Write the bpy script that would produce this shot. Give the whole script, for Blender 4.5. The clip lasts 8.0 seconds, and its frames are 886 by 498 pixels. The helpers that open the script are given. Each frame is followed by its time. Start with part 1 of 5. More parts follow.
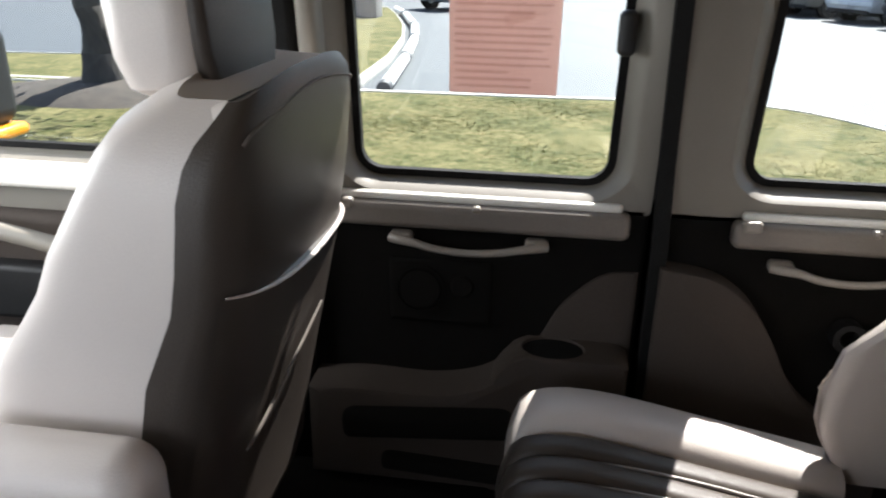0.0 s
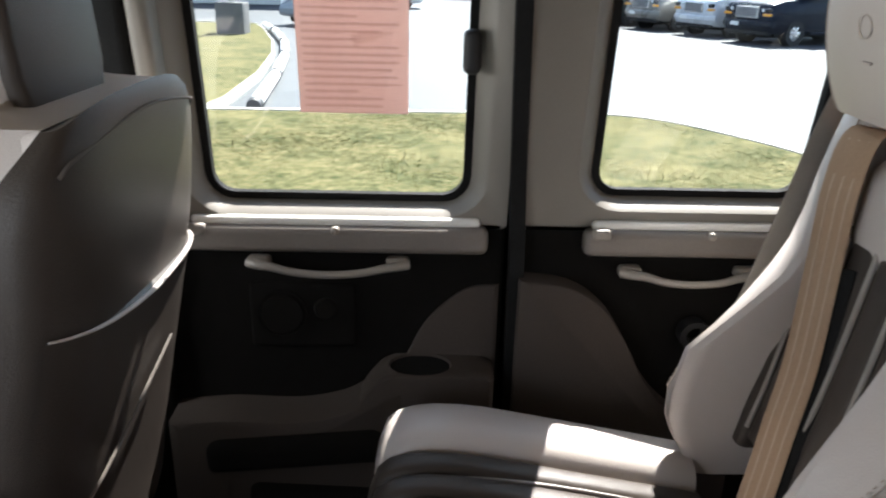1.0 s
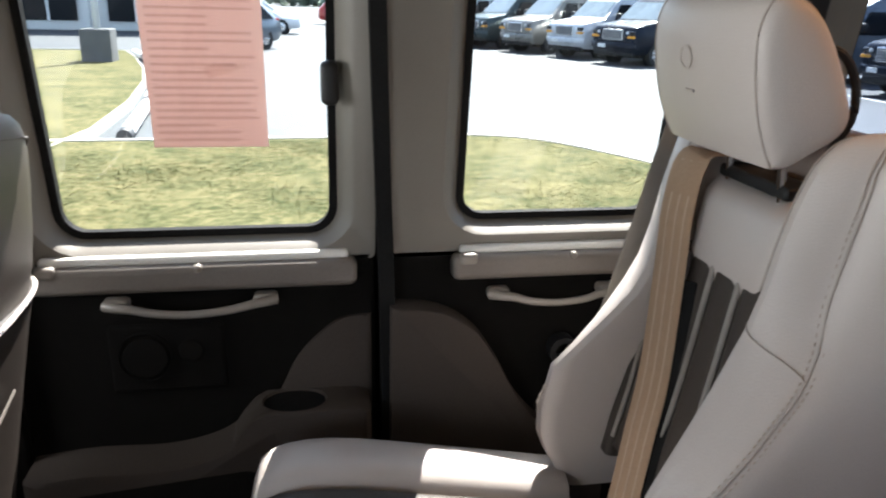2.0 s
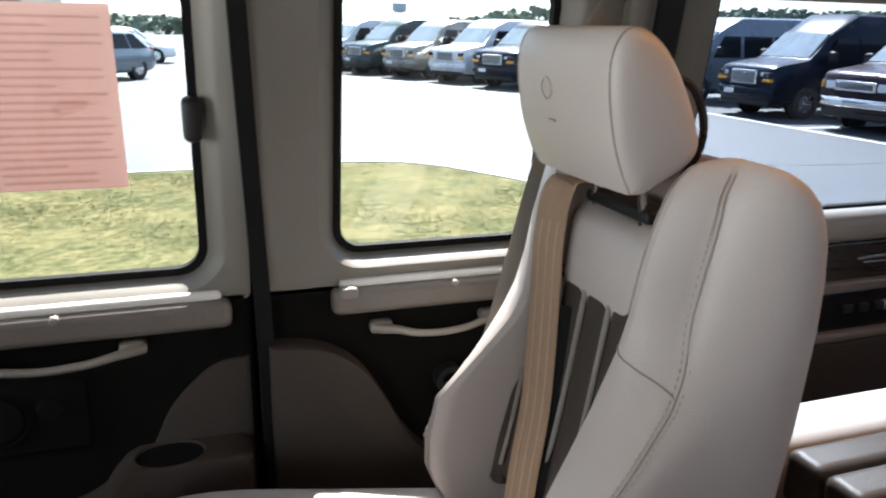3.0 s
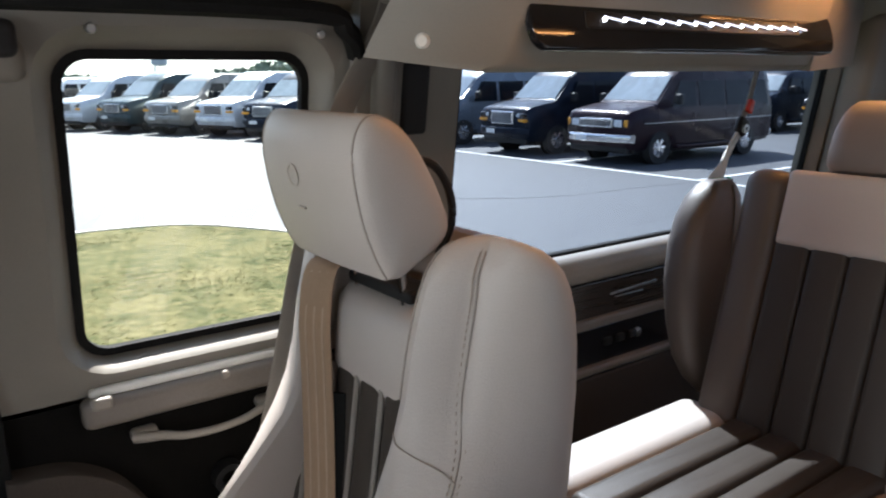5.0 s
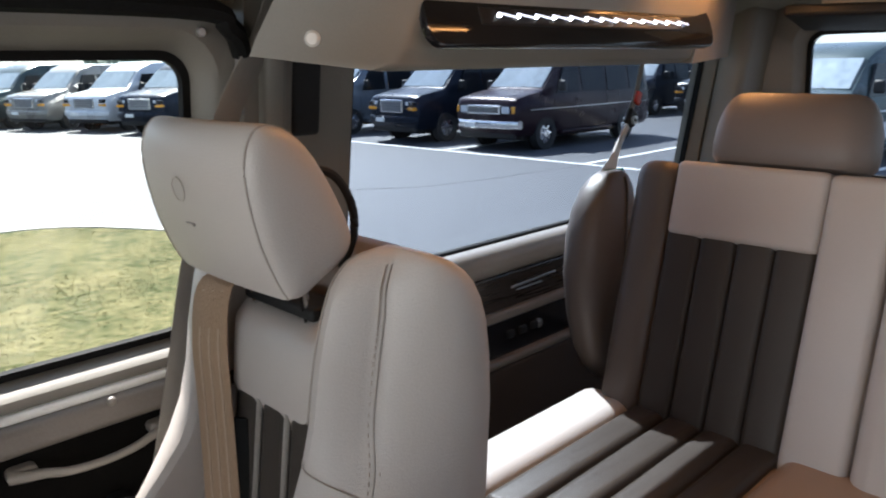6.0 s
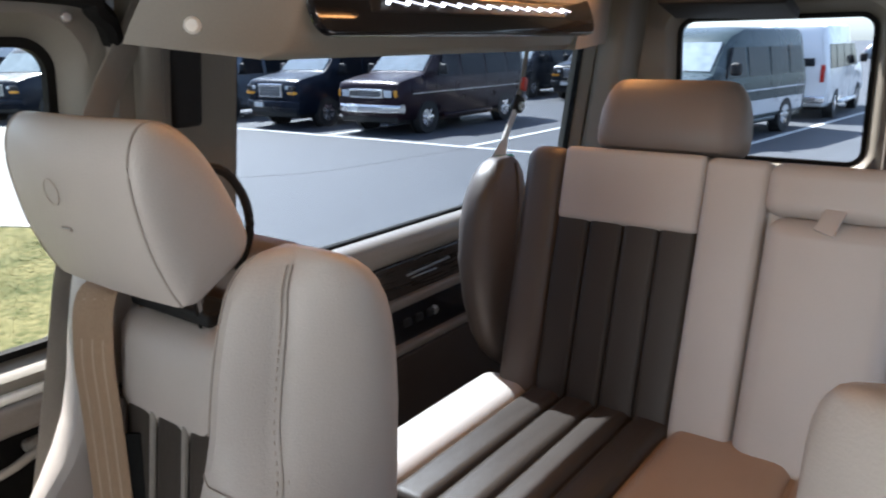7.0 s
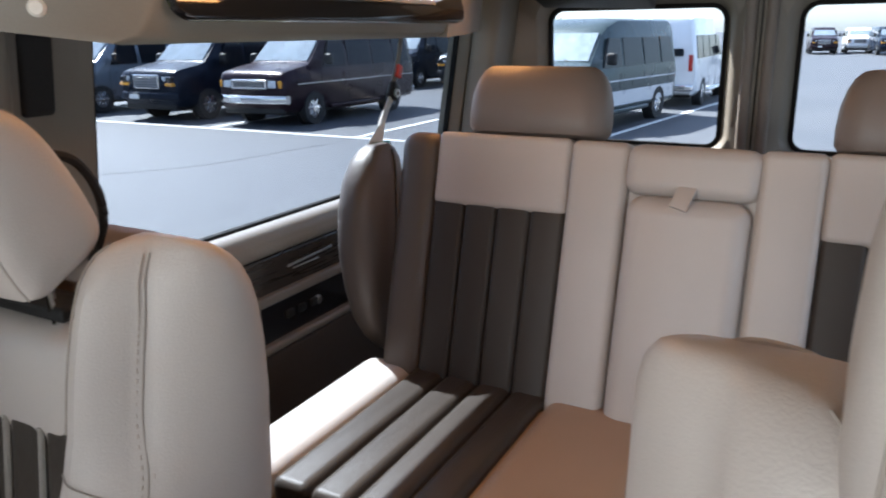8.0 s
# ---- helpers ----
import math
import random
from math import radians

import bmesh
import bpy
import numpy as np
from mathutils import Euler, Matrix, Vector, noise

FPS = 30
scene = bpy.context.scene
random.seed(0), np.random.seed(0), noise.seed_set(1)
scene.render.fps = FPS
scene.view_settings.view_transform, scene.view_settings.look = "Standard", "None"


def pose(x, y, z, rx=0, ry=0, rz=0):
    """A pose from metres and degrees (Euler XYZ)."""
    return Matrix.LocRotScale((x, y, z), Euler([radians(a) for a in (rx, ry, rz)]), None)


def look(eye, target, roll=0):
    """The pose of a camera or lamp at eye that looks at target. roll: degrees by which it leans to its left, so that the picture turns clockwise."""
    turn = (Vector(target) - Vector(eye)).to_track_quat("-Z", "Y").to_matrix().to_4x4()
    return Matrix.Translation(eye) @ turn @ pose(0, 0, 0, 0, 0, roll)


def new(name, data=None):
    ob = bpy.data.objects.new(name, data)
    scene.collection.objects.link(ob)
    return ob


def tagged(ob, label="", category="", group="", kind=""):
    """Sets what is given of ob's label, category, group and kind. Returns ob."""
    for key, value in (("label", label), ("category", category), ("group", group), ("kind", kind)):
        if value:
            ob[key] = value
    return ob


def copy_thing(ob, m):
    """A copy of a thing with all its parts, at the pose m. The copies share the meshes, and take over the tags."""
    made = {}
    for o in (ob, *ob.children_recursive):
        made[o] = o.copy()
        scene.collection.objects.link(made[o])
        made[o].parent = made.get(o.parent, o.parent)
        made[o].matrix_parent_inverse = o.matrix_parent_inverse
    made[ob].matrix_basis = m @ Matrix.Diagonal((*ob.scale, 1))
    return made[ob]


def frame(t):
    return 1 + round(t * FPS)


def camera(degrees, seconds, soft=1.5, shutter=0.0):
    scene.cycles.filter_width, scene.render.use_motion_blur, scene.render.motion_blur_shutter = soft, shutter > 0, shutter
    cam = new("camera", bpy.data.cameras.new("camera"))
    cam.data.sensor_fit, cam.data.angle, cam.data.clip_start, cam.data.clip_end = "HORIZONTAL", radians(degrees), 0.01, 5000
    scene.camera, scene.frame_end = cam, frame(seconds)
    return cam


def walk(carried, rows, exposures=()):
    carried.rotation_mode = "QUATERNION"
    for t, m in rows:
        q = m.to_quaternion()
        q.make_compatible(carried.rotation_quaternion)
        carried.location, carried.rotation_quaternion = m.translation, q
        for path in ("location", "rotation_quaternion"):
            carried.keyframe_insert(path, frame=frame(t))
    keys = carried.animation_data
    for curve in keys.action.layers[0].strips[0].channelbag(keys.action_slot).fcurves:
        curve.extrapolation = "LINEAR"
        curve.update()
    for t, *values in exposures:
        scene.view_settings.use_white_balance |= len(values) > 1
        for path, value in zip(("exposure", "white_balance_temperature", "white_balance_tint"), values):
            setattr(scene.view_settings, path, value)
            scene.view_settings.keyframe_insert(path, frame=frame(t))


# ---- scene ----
# path: seconds, place, turn to the left from +y, tilt, roll
PATH = [
    (0.0, -0.1233, -0.0704, 1.0465, 7.673, -21.854, 1.079),
    (0.5, -0.0965, -0.0636, 1.0520, 3.136, -21.452, 1.154),
    (1.0, -0.0804, -0.0575, 1.0536, -1.844, -20.576, 1.516),
    (1.5, -0.0581, -0.0620, 1.0608, -6.265, -19.602, 1.547),
    (3.0, -0.0079, -0.0456, 1.0750, -19.164, -16.582, 1.139),
    (3.5, 0.0041, -0.0375, 1.0847, -23.188, -15.366, 0.775),
    (4.0, 0.0096, -0.0365, 1.0935, -27.477, -14.065, 0.222),
    (4.5, 0.0301, -0.0333, 1.1056, -31.581, -13.230, -0.187),
    (6.0, 0.0661, 0.0236, 1.1367, -44.091, -14.004, -1.115),
    (6.5, 0.0715, 0.0386, 1.1391, -48.029, -14.641, -1.221),
    (7.0, 0.0684, 0.0504, 1.1452, -53.052, -15.396, -0.994),
    (7.5, 0.0665, 0.0439, 1.1400, -57.781, -15.842, -0.914),
    (8.0, 0.0730, 0.0137, 1.1376, -61.512, -16.221, -0.741),
]


def aim(x, y, z, yaw, pitch, roll):
    a, b = radians(yaw), radians(pitch)
    way = Vector((-math.sin(a) * math.cos(b), math.cos(a) * math.cos(b), math.sin(b)))
    return look((x, y, z), Vector((x, y, z)) + way, roll)


cam = camera(61.543, 8.0, soft=2.0, shutter=0.4)
walk(cam, [(r[0], aim(*r[1:])) for r in PATH], exposures=[(0.0, 2.25 - 0.12), (1.0, 2.25 + 0.10), (1.5, 2.25 + 0.20), (3.0, 2.25 + 0.20), (4.0, 2.25 + 0.05), (4.5, 2.25 - 0.10), (6.5, 2.25 - 0.03), (8.0, 2.25 + 0.24)])

# ---- light ----
SUN_WAY = Vector((0.38, 1.0, 1.27)).normalized()
world = bpy.data.worlds.new("sky")
scene.world = world
world.use_nodes = True
wn = world.node_tree.nodes
wn.clear()
sky = wn.new("ShaderNodeTexSky")
sky.sky_type = "NISHITA"
sky.sun_disc = False
sky.sun_elevation = math.asin(SUN_WAY.z)
sky.sun_rotation = math.atan2(SUN_WAY.x, SUN_WAY.y)
sky.air_density, sky.dust_density, sky.ozone_density = 1.0, 1.2, 2.0
bg = wn.new("ShaderNodeBackground")
bg.inputs["Strength"].default_value = 0.075
wo = wn.new("ShaderNodeOutputWorld")
hs = wn.new("ShaderNodeHueSaturation")
hs.inputs["Saturation"].default_value = 0.6
cool = wn.new("ShaderNodeMix")
cool.data_type, cool.blend_type = "RGBA", "MULTIPLY"
cool.inputs[0].default_value, cool.inputs[7].default_value = 1.0, (0.90, 1.0, 1.14, 1.0)
world.node_tree.links.new(sky.outputs[0], hs.inputs["Color"])
world.node_tree.links.new(hs.outputs[0], cool.inputs[6])
world.node_tree.links.new(cool.outputs[2], bg.inputs[0])
world.node_tree.links.new(bg.outputs[0], wo.inputs[0])
sun = new("sun", bpy.data.lights.new("sun", "SUN"))
sun.data.energy, sun.data.angle, sun.data.color = 4.5, radians(0.55), (1.0, 0.97, 0.93)
sun.matrix_world = look(SUN_WAY * 50, (0, 0, 0))

def area_lamp(name, eye, target, w, h, energy, color=(0.95, 0.97, 1.0)):
    """An added area lamp, for daylight through an opening or an amber strip."""
    lamp = new(name, bpy.data.lights.new(name, "AREA"))
    lamp.data.shape, lamp.data.size, lamp.data.size_y, lamp.data.energy, lamp.data.color = "RECTANGLE", w, h, energy, color
    lamp.matrix_world = look(eye, target)
    return lamp


# Lamps added at openings out of view, tuned to stand in for daylight.
area_lamp("windscreen_daylight", (-1.90, 0.62, 1.00), (1.4, 0.62, 0.75), 1.0, 0.40, 7.5, (0.96, 0.985, 1.0))
area_lamp("driver_door_daylight", (-1.05, -0.78, 0.92), (0.0, 1.0, 0.72), 1.0, 0.50, 2.3)
area_lamp("left_window_daylight", (1.30, -0.71, 0.88), (1.30, 1.0, 0.86), 2.2, 0.44, 0.75)
# Unseen amber strips, added to warm the chair shoulders and the bench.
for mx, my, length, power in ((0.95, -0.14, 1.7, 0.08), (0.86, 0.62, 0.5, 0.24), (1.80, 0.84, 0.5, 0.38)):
    area_lamp("added_amber_strip", (mx, my, 1.318), (mx, my + (0.12 if my < 0 else -0.05), 0.0), length, 0.02, power, (1.0, 0.46, 0.16))

# ---- materials ----


def mat(name, c1, c2=None, scale=8.0, rough=0.6, bump=0.0, bscale=60.0, metal=0.0, spec=0.5, coat=0.0, stretch=(1, 1, 1), fine=0.5, emit=None, rvar=0.08, island=0.0):
    """Two tones mixed by noise at two scales, with fine relief."""
    m = bpy.data.materials.new(name)
    m.use_nodes = True
    nt = m.node_tree
    b = nt.nodes["Principled BSDF"]
    n, ln = nt.nodes.new, nt.links.new
    tc = n("ShaderNodeTexCoord")
    mp = n("ShaderNodeMapping")
    mp.inputs["Scale"].default_value = stretch
    ln(tc.outputs["Object"], mp.inputs[0])
    big = n("ShaderNodeTexNoise")
    big.inputs["Scale"].default_value, big.inputs["Detail"].default_value = scale, 6.0
    small = n("ShaderNodeTexNoise")
    small.inputs["Scale"].default_value, small.inputs["Detail"].default_value = bscale, 3.0
    ln(mp.outputs[0], big.inputs["Vector"])
    ln(mp.outputs[0], small.inputs["Vector"])
    mx = n("ShaderNodeMix")
    mx.data_type = "FLOAT"
    mx.inputs[0].default_value = fine
    ln(big.outputs[0], mx.inputs[2])
    ln(small.outputs[0], mx.inputs[3])
    ramp = n("ShaderNodeValToRGB")
    c2 = c2 or tuple(v * 0.82 for v in c1)
    ramp.color_ramp.elements[0].position, ramp.color_ramp.elements[1].position = 0.35, 0.65
    ramp.color_ramp.elements[0].color, ramp.color_ramp.elements[1].color = (*c2, 1), (*c1, 1)
    ln(mx.outputs[0], ramp.inputs[0])
    ln(ramp.outputs[0], b.inputs["Base Color"])
    if island:
        geo = n("ShaderNodeNewGeometry")
        hsv = n("ShaderNodeHueSaturation")
        mr = n("ShaderNodeMapRange")
        mr.inputs["To Min"].default_value, mr.inputs["To Max"].default_value = 1 - island, 1 + island
        ln(geo.outputs["Random Per Island"], mr.inputs[0])
        ln(mr.outputs[0], hsv.inputs["Value"])
        ln(ramp.outputs[0], hsv.inputs["Color"])
        ln(hsv.outputs[0], b.inputs["Base Color"])
    rr_ = n("ShaderNodeMapRange")
    rr_.inputs["To Min"].default_value, rr_.inputs["To Max"].default_value = max(0.02, rough - rvar), min(1, rough + rvar)
    ln(big.outputs[0], rr_.inputs[0])
    ln(rr_.outputs[0], b.inputs["Roughness"])
    b.inputs["Metallic"].default_value = metal
    b.inputs["Specular IOR Level"].default_value = spec
    b.inputs["Coat Weight"].default_value = coat
    if bump:
        bp = n("ShaderNodeBump")
        bp.inputs["Strength"].default_value, bp.inputs["Distance"].default_value = bump, 0.02
        ln(small.outputs[0], bp.inputs["Height"])
        ln(bp.outputs[0], b.inputs["Normal"])
    if emit:
        b.inputs["Emission Color"].default_value, b.inputs["Emission Strength"].default_value = (*emit[:3], 1), emit[3]
    return m


def glass(name, tint, gloss=1.0):
    """A thin pane: tinted see-through with a reflection that grows towards grazing angles."""
    m = bpy.data.materials.new(name)
    m.use_nodes = True
    nt = m.node_tree
    nt.nodes.clear()
    n, ln = nt.nodes.new, nt.links.new
    tr = n("ShaderNodeBsdfTransparent")
    tr.inputs[0].default_value = (*tint, 1)
    gl = n("ShaderNodeBsdfGlossy")
    gl.inputs["Roughness"].default_value = 0.02
    gl.inputs[0].default_value = (gloss, gloss, gloss, 1)
    lw = n("ShaderNodeLayerWeight")
    lw.inputs[0].default_value = 0.5
    pw = n("ShaderNodeMath")
    pw.operation, pw.inputs[1].default_value = "POWER", 5.0
    fr = n("ShaderNodeMapRange")
    fr.inputs["To Min"].default_value, fr.inputs["To Max"].default_value = 0.03, 0.9
    ln(lw.outputs["Facing"], pw.inputs[0])
    ln(pw.outputs[0], fr.inputs[0])
    mx = n("ShaderNodeMixShader")
    out = n("ShaderNodeOutputMaterial")
    ln(fr.outputs[0], mx.inputs[0])
    ln(tr.outputs[0], mx.inputs[1])
    ln(gl.outputs[0], mx.inputs[2])
    ln(mx.outputs[0], out.inputs[0])
    return m


LEATHER = mat("beige leather", (0.50, 0.452, 0.418), (0.445, 0.402, 0.372), scale=3, rough=0.42, bump=0.10, bscale=420, fine=0.25)
LEATHER_DARK = mat("brown leather", (0.050, 0.041, 0.034), (0.040, 0.032, 0.027), scale=4, rough=0.42, spec=0.28, bump=0.12, bscale=420, fine=0.25)
# Beige leather with the warm amber light put into its colour.
LEATHER_AMBER_LIT = mat("amber-toned beige leather", (0.41, 0.275, 0.185), (0.35, 0.232, 0.155), scale=3, rough=0.45, bump=0.10, bscale=420, fine=0.25)
HANDLE = mat("handle plastic", (0.27, 0.24, 0.21), (0.23, 0.205, 0.18), scale=9, rough=0.42, bump=0.04, bscale=240)
# Darker copies of the beige leather, with shade put into the colour.
LEATHER_SHADED = mat("shade-toned leather", (0.19, 0.155, 0.135), (0.16, 0.13, 0.115), scale=3, rough=0.45, bump=0.1, bscale=420, fine=0.25)
LEATHER_DEEP_SHADE = mat("deep shade-toned leather", (0.105, 0.082, 0.067), (0.086, 0.067, 0.055), scale=3, rough=0.45, bump=0.1, bscale=420, fine=0.25)
SEAM = mat("seam thread", (0.44, 0.37, 0.31), rough=0.8)
LEATHER_EMB = mat("embossed leather", (0.49, 0.43, 0.387), (0.45, 0.395, 0.355), scale=3, rough=0.5)
SEAM_DARK = mat("dark seam", (0.10, 0.085, 0.075), rough=0.7)
SEAM_SOFT = mat("soft seam", (0.39, 0.34, 0.30), rough=0.7)
PIPING = mat("grey piping", (0.30, 0.275, 0.25), rough=0.4)
# One plastic in two tones: doors and pillars darkened for shade, console lit.
PLASTIC = mat("beige plastic", (0.185, 0.169, 0.143), (0.160, 0.146, 0.123), scale=5, rough=0.5, bump=0.05, bscale=300, fine=0.3)
PLASTIC_LIT = mat("lit beige plastic", (0.225, 0.206, 0.175), (0.195, 0.178, 0.150), scale=5, rough=0.5, bump=0.05, bscale=300, fine=0.3)
# Near white, with the ledges' sunlight put into the colour.
PLASTIC_SILL = mat("sun-bright sill plastic", (0.76, 0.74, 0.69), (0.68, 0.66, 0.61), scale=5, rough=0.45, bump=0.04, bscale=260)
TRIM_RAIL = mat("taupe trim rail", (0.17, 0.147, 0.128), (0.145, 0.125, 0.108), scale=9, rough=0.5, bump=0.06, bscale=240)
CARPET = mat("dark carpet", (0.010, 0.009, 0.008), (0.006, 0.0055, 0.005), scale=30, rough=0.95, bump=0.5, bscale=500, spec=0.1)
PANEL = mat("moulded door panel", (0.058, 0.047, 0.040), (0.046, 0.037, 0.032), scale=4, rough=0.85, bump=0.12, bscale=340, spec=0.2)
HEADLINER = mat("headliner cloth", (0.29, 0.262, 0.21), (0.25, 0.225, 0.18), scale=6, rough=0.9, bump=0.2, bscale=500, spec=0.15)
RUBBER = mat("black rubber", (0.012, 0.012, 0.012), (0.008, 0.008, 0.008), scale=20, rough=0.75, bump=0.08, bscale=200, spec=0.1)
BLACK = mat("black plastic", (0.014, 0.014, 0.015), (0.010, 0.010, 0.010), scale=12, rough=0.55, bump=0.05, bscale=220, spec=0.3)
GLOSSBLACK = mat("gloss black panel", (0.012, 0.012, 0.014), scale=6, rough=0.12, coat=0.5)
WOOD = mat("dark walnut veneer", (0.036, 0.028, 0.023), (0.015, 0.012, 0.010), scale=5, rough=0.28, bscale=50, stretch=(1, 6, 22), fine=0.6, coat=0.4)
# Beige webbing; part of the amber light is put into this tan.
BELT = mat("amber-toned belt webbing", (0.42, 0.285, 0.185), (0.35, 0.235, 0.15), scale=20, rough=0.7, bump=0.3, bscale=520, stretch=(1, 1, 0.15))
BELT_PALE = mat("pale belt webbing", (0.52, 0.39, 0.28), (0.46, 0.34, 0.24), scale=20, rough=0.7, bump=0.3, bscale=520)
BELT_GREY = mat("grey belt webbing", (0.24, 0.22, 0.19), (0.19, 0.17, 0.15), scale=20, rough=0.7, bump=0.3, bscale=520)
CHROME = mat("chrome", (0.82, 0.82, 0.83), scale=6, rough=0.12, metal=1.0, rvar=0.05)
STEEL = mat("brushed steel", (0.55, 0.55, 0.54), scale=8, rough=0.35, metal=1.0)
GLASS_CLEAR = glass("clear pane", (0.93, 0.96, 0.95))
GLASS_TINT = glass("privacy pane", (0.68, 0.725, 0.775), 0.35)
GLASS_REAR = glass("light privacy pane", (0.86, 0.90, 0.94), 0.4)
PAPER = mat("pink paper", (0.70, 0.55, 0.50), (0.65, 0.49, 0.44), scale=3, rough=0.8, bscale=60)
pn = PAPER.node_tree
tl = pn.nodes.new("ShaderNodeBsdfTranslucent")
tl.inputs[0].default_value = (0.60, 0.43, 0.405, 1)
pm = pn.nodes.new("ShaderNodeMixShader")
pm.inputs[0].default_value = 0.42
pn.links.new(pn.nodes["Principled BSDF"].outputs[0], pm.inputs[1])
pn.links.new(tl.outputs[0], pm.inputs[2])
pn.links.new(pm.outputs[0], pn.nodes["Material Output"].inputs[0])
PAPER_INK = glass("faint printing", (0.978, 0.955, 0.945), 0.0)
PAPER_TAPE = glass("clear tape", (1.0, 0.98, 0.97), 0.8)
LED = mat("led", (0.9, 0.93, 1.0), emit=(0.86, 0.90, 1.0, 4.0))
# Glare streaks of the diodes, drawn as faintly glowing bars.
LED_SMEAR = mat("led glare streak", (0.5, 0.52, 0.6), emit=(0.72, 0.76, 1.0, 0.45))
RED = mat("red plastic", (0.55, 0.04, 0.02), rough=0.4)

# ---- geometry helpers ----


class Geo:
    def __init__(self):
        self.v, self.f = [], []

    def loft(self, rings, cap=True, closed=True):
        n, base = len(rings[0]), len(self.v)
        for r in rings:
            self.v += [tuple(p) for p in r]
        for k in range(len(rings) - 1):
            for i in range(n if closed else n - 1):
                j = (i + 1) % n
                a, b = base + k * n, base + (k + 1) * n
                self.f.append((a + i, a + j, b + j, b + i))
        if cap:
            self.f.append(tuple(base + i for i in reversed(range(n))))
            self.f.append(tuple(base + (len(rings) - 1) * n + i for i in range(n)))
        return self

    def rbox(self, size, r=0.01, m=None, n=4, top=None, taper=(1, 1)):
        """A box with rounded edges, centred; top: another rounding for the upper edge; taper: scale of the top's x and y."""
        w, d, h = size
        top = r if top is None else top
        top, r = min(top, h * 0.499), min(r, h * 0.499, w * 0.499, d * 0.499)
        rows = []
        for k in range(n + 1):
            a = math.pi / 2 * k / n
            rows.append((-h / 2 + r - r * math.cos(a), r * (1 - math.sin(a))))
        rows.append((-h / 2 + r * 1.05 + 1e-4, 0))
        rows.append((h / 2 - top * 1.05 - 1e-4, 0))
        for k in range(n + 1):
            a = math.pi / 2 * k / n
            rows.append((h / 2 - top + top * math.sin(a), top * (1 - math.cos(a))))
        rings = []
        for z, e in rows:
            s = (z + h / 2) / h
            tx, ty = 1 + (taper[0] - 1) * s, 1 + (taper[1] - 1) * s
            rings.append([(x * tx, y * ty, z) for x, y in rr(max(w - 2 * e, 1e-3), max(d - 2 * e, 1e-3), max(r - e * 0.6, r * 0.35), n)])
        return self.loft([[(m @ Vector(p)) if m else p for p in ring] for ring in rings])

    def prism(self, poly, h, m=None, r=0.004):
        """A polygon in x and y raised to h along z, its upper edge softened by r."""
        c = Vector((sum(p[0] for p in poly) / len(poly), sum(p[1] for p in poly) / len(poly)))

        def ring(z, e):
            out, k = [], len(poly)
            for i, p in enumerate(poly):
                a, b = Vector(poly[i - 1][:2]), Vector(poly[(i + 1) % k][:2])
                t = (b - a).normalized() if (b - a).length > 1e-9 else Vector((1, 0))
                q = Vector(p[:2]) + Vector((-t.y, t.x)) * e
                out.append((q.x, q.y, z))
            return out
        area = sum(poly[i - 1][0] * poly[i][1] - poly[i][0] * poly[i - 1][1] for i in range(len(poly)))
        if area < 0:
            poly = poly[::-1]
        rings = [ring(0, 0), ring(h - r, 0), ring(h - r * 0.3, r * 0.3), ring(h, r)] if r else [ring(0, 0), ring(h, 0)]
        return self.loft([[(m @ Vector(p)) if m else p for p in q] for q in rings])

    def tube(self, path, r, n=8, flat=1.0, up=(0, 0, 1)):
        """A round or flattened bar along a path."""
        path = [Vector(p) for p in path]
        rings = []
        for i, p in enumerate(path):
            t = (path[min(i + 1, len(path) - 1)] - path[max(i - 1, 0)]).normalized()
            s = t.cross(Vector(up))
            s = s.normalized() if s.length > 1e-6 else Vector((1, 0, 0))
            u = s.cross(t)
            k = r[i] if isinstance(r, (list, tuple)) else r
            rings.append([p + s * (k * math.cos(2 * math.pi * j / n)) + u * (k * flat * math.sin(2 * math.pi * j / n)) for j in range(n)])
        return self.loft(rings)

    def strap(self, path, w, t=0.002, side=(0, 1, 0)):
        """A flat webbing along a path; side: the way of its width."""
        s = Vector(side).normalized()
        path = [Vector(p) for p in path]
        rings = []
        for i, p in enumerate(path):
            d = (path[min(i + 1, len(path) - 1)] - path[max(i - 1, 0)]).normalized()
            k = (s - d * s.dot(d)).normalized()
            u = d.cross(k)
            rings.append([p + k * a * w / 2 + u * b * t for a, b in ((-1, -0.3), (-0.92, -1), (0.92, -1), (1, -0.3), (1, 0.3), (0.92, 1), (-0.92, 1), (-1, 0.3))])
        return self.loft(rings)

    def disc(self, r, h, m=None, n=24, bevel=0.004):
        rings = [[(q * math.cos(2 * math.pi * i / n), q * math.sin(2 * math.pi * i / n), z) for i in range(n)] for q, z in ((r - bevel, -h / 2), (r, -h / 2 + bevel), (r, h / 2 - bevel), (r - bevel, h / 2))]
        return self.loft([[(m @ Vector(p)) if m else p for p in q] for q in rings])

    def ring(self, ro, ri, h, m=None, n=24):
        rings = [[(q * math.cos(2 * math.pi * i / n), q * math.sin(2 * math.pi * i / n), z) for i in range(n)] for q, z in ((ri, -h / 2), (ro, -h / 2), (ro, h / 2), (ri, h / 2), (ri, -h / 2))]
        return self.loft([[(m @ Vector(p)) if m else p for p in q] for q in rings], cap=False)

    def quad(self, *pts):
        b = len(self.v)
        self.v += [tuple(p) for p in pts]
        self.f.append(tuple(range(b, b + len(pts))))
        return self


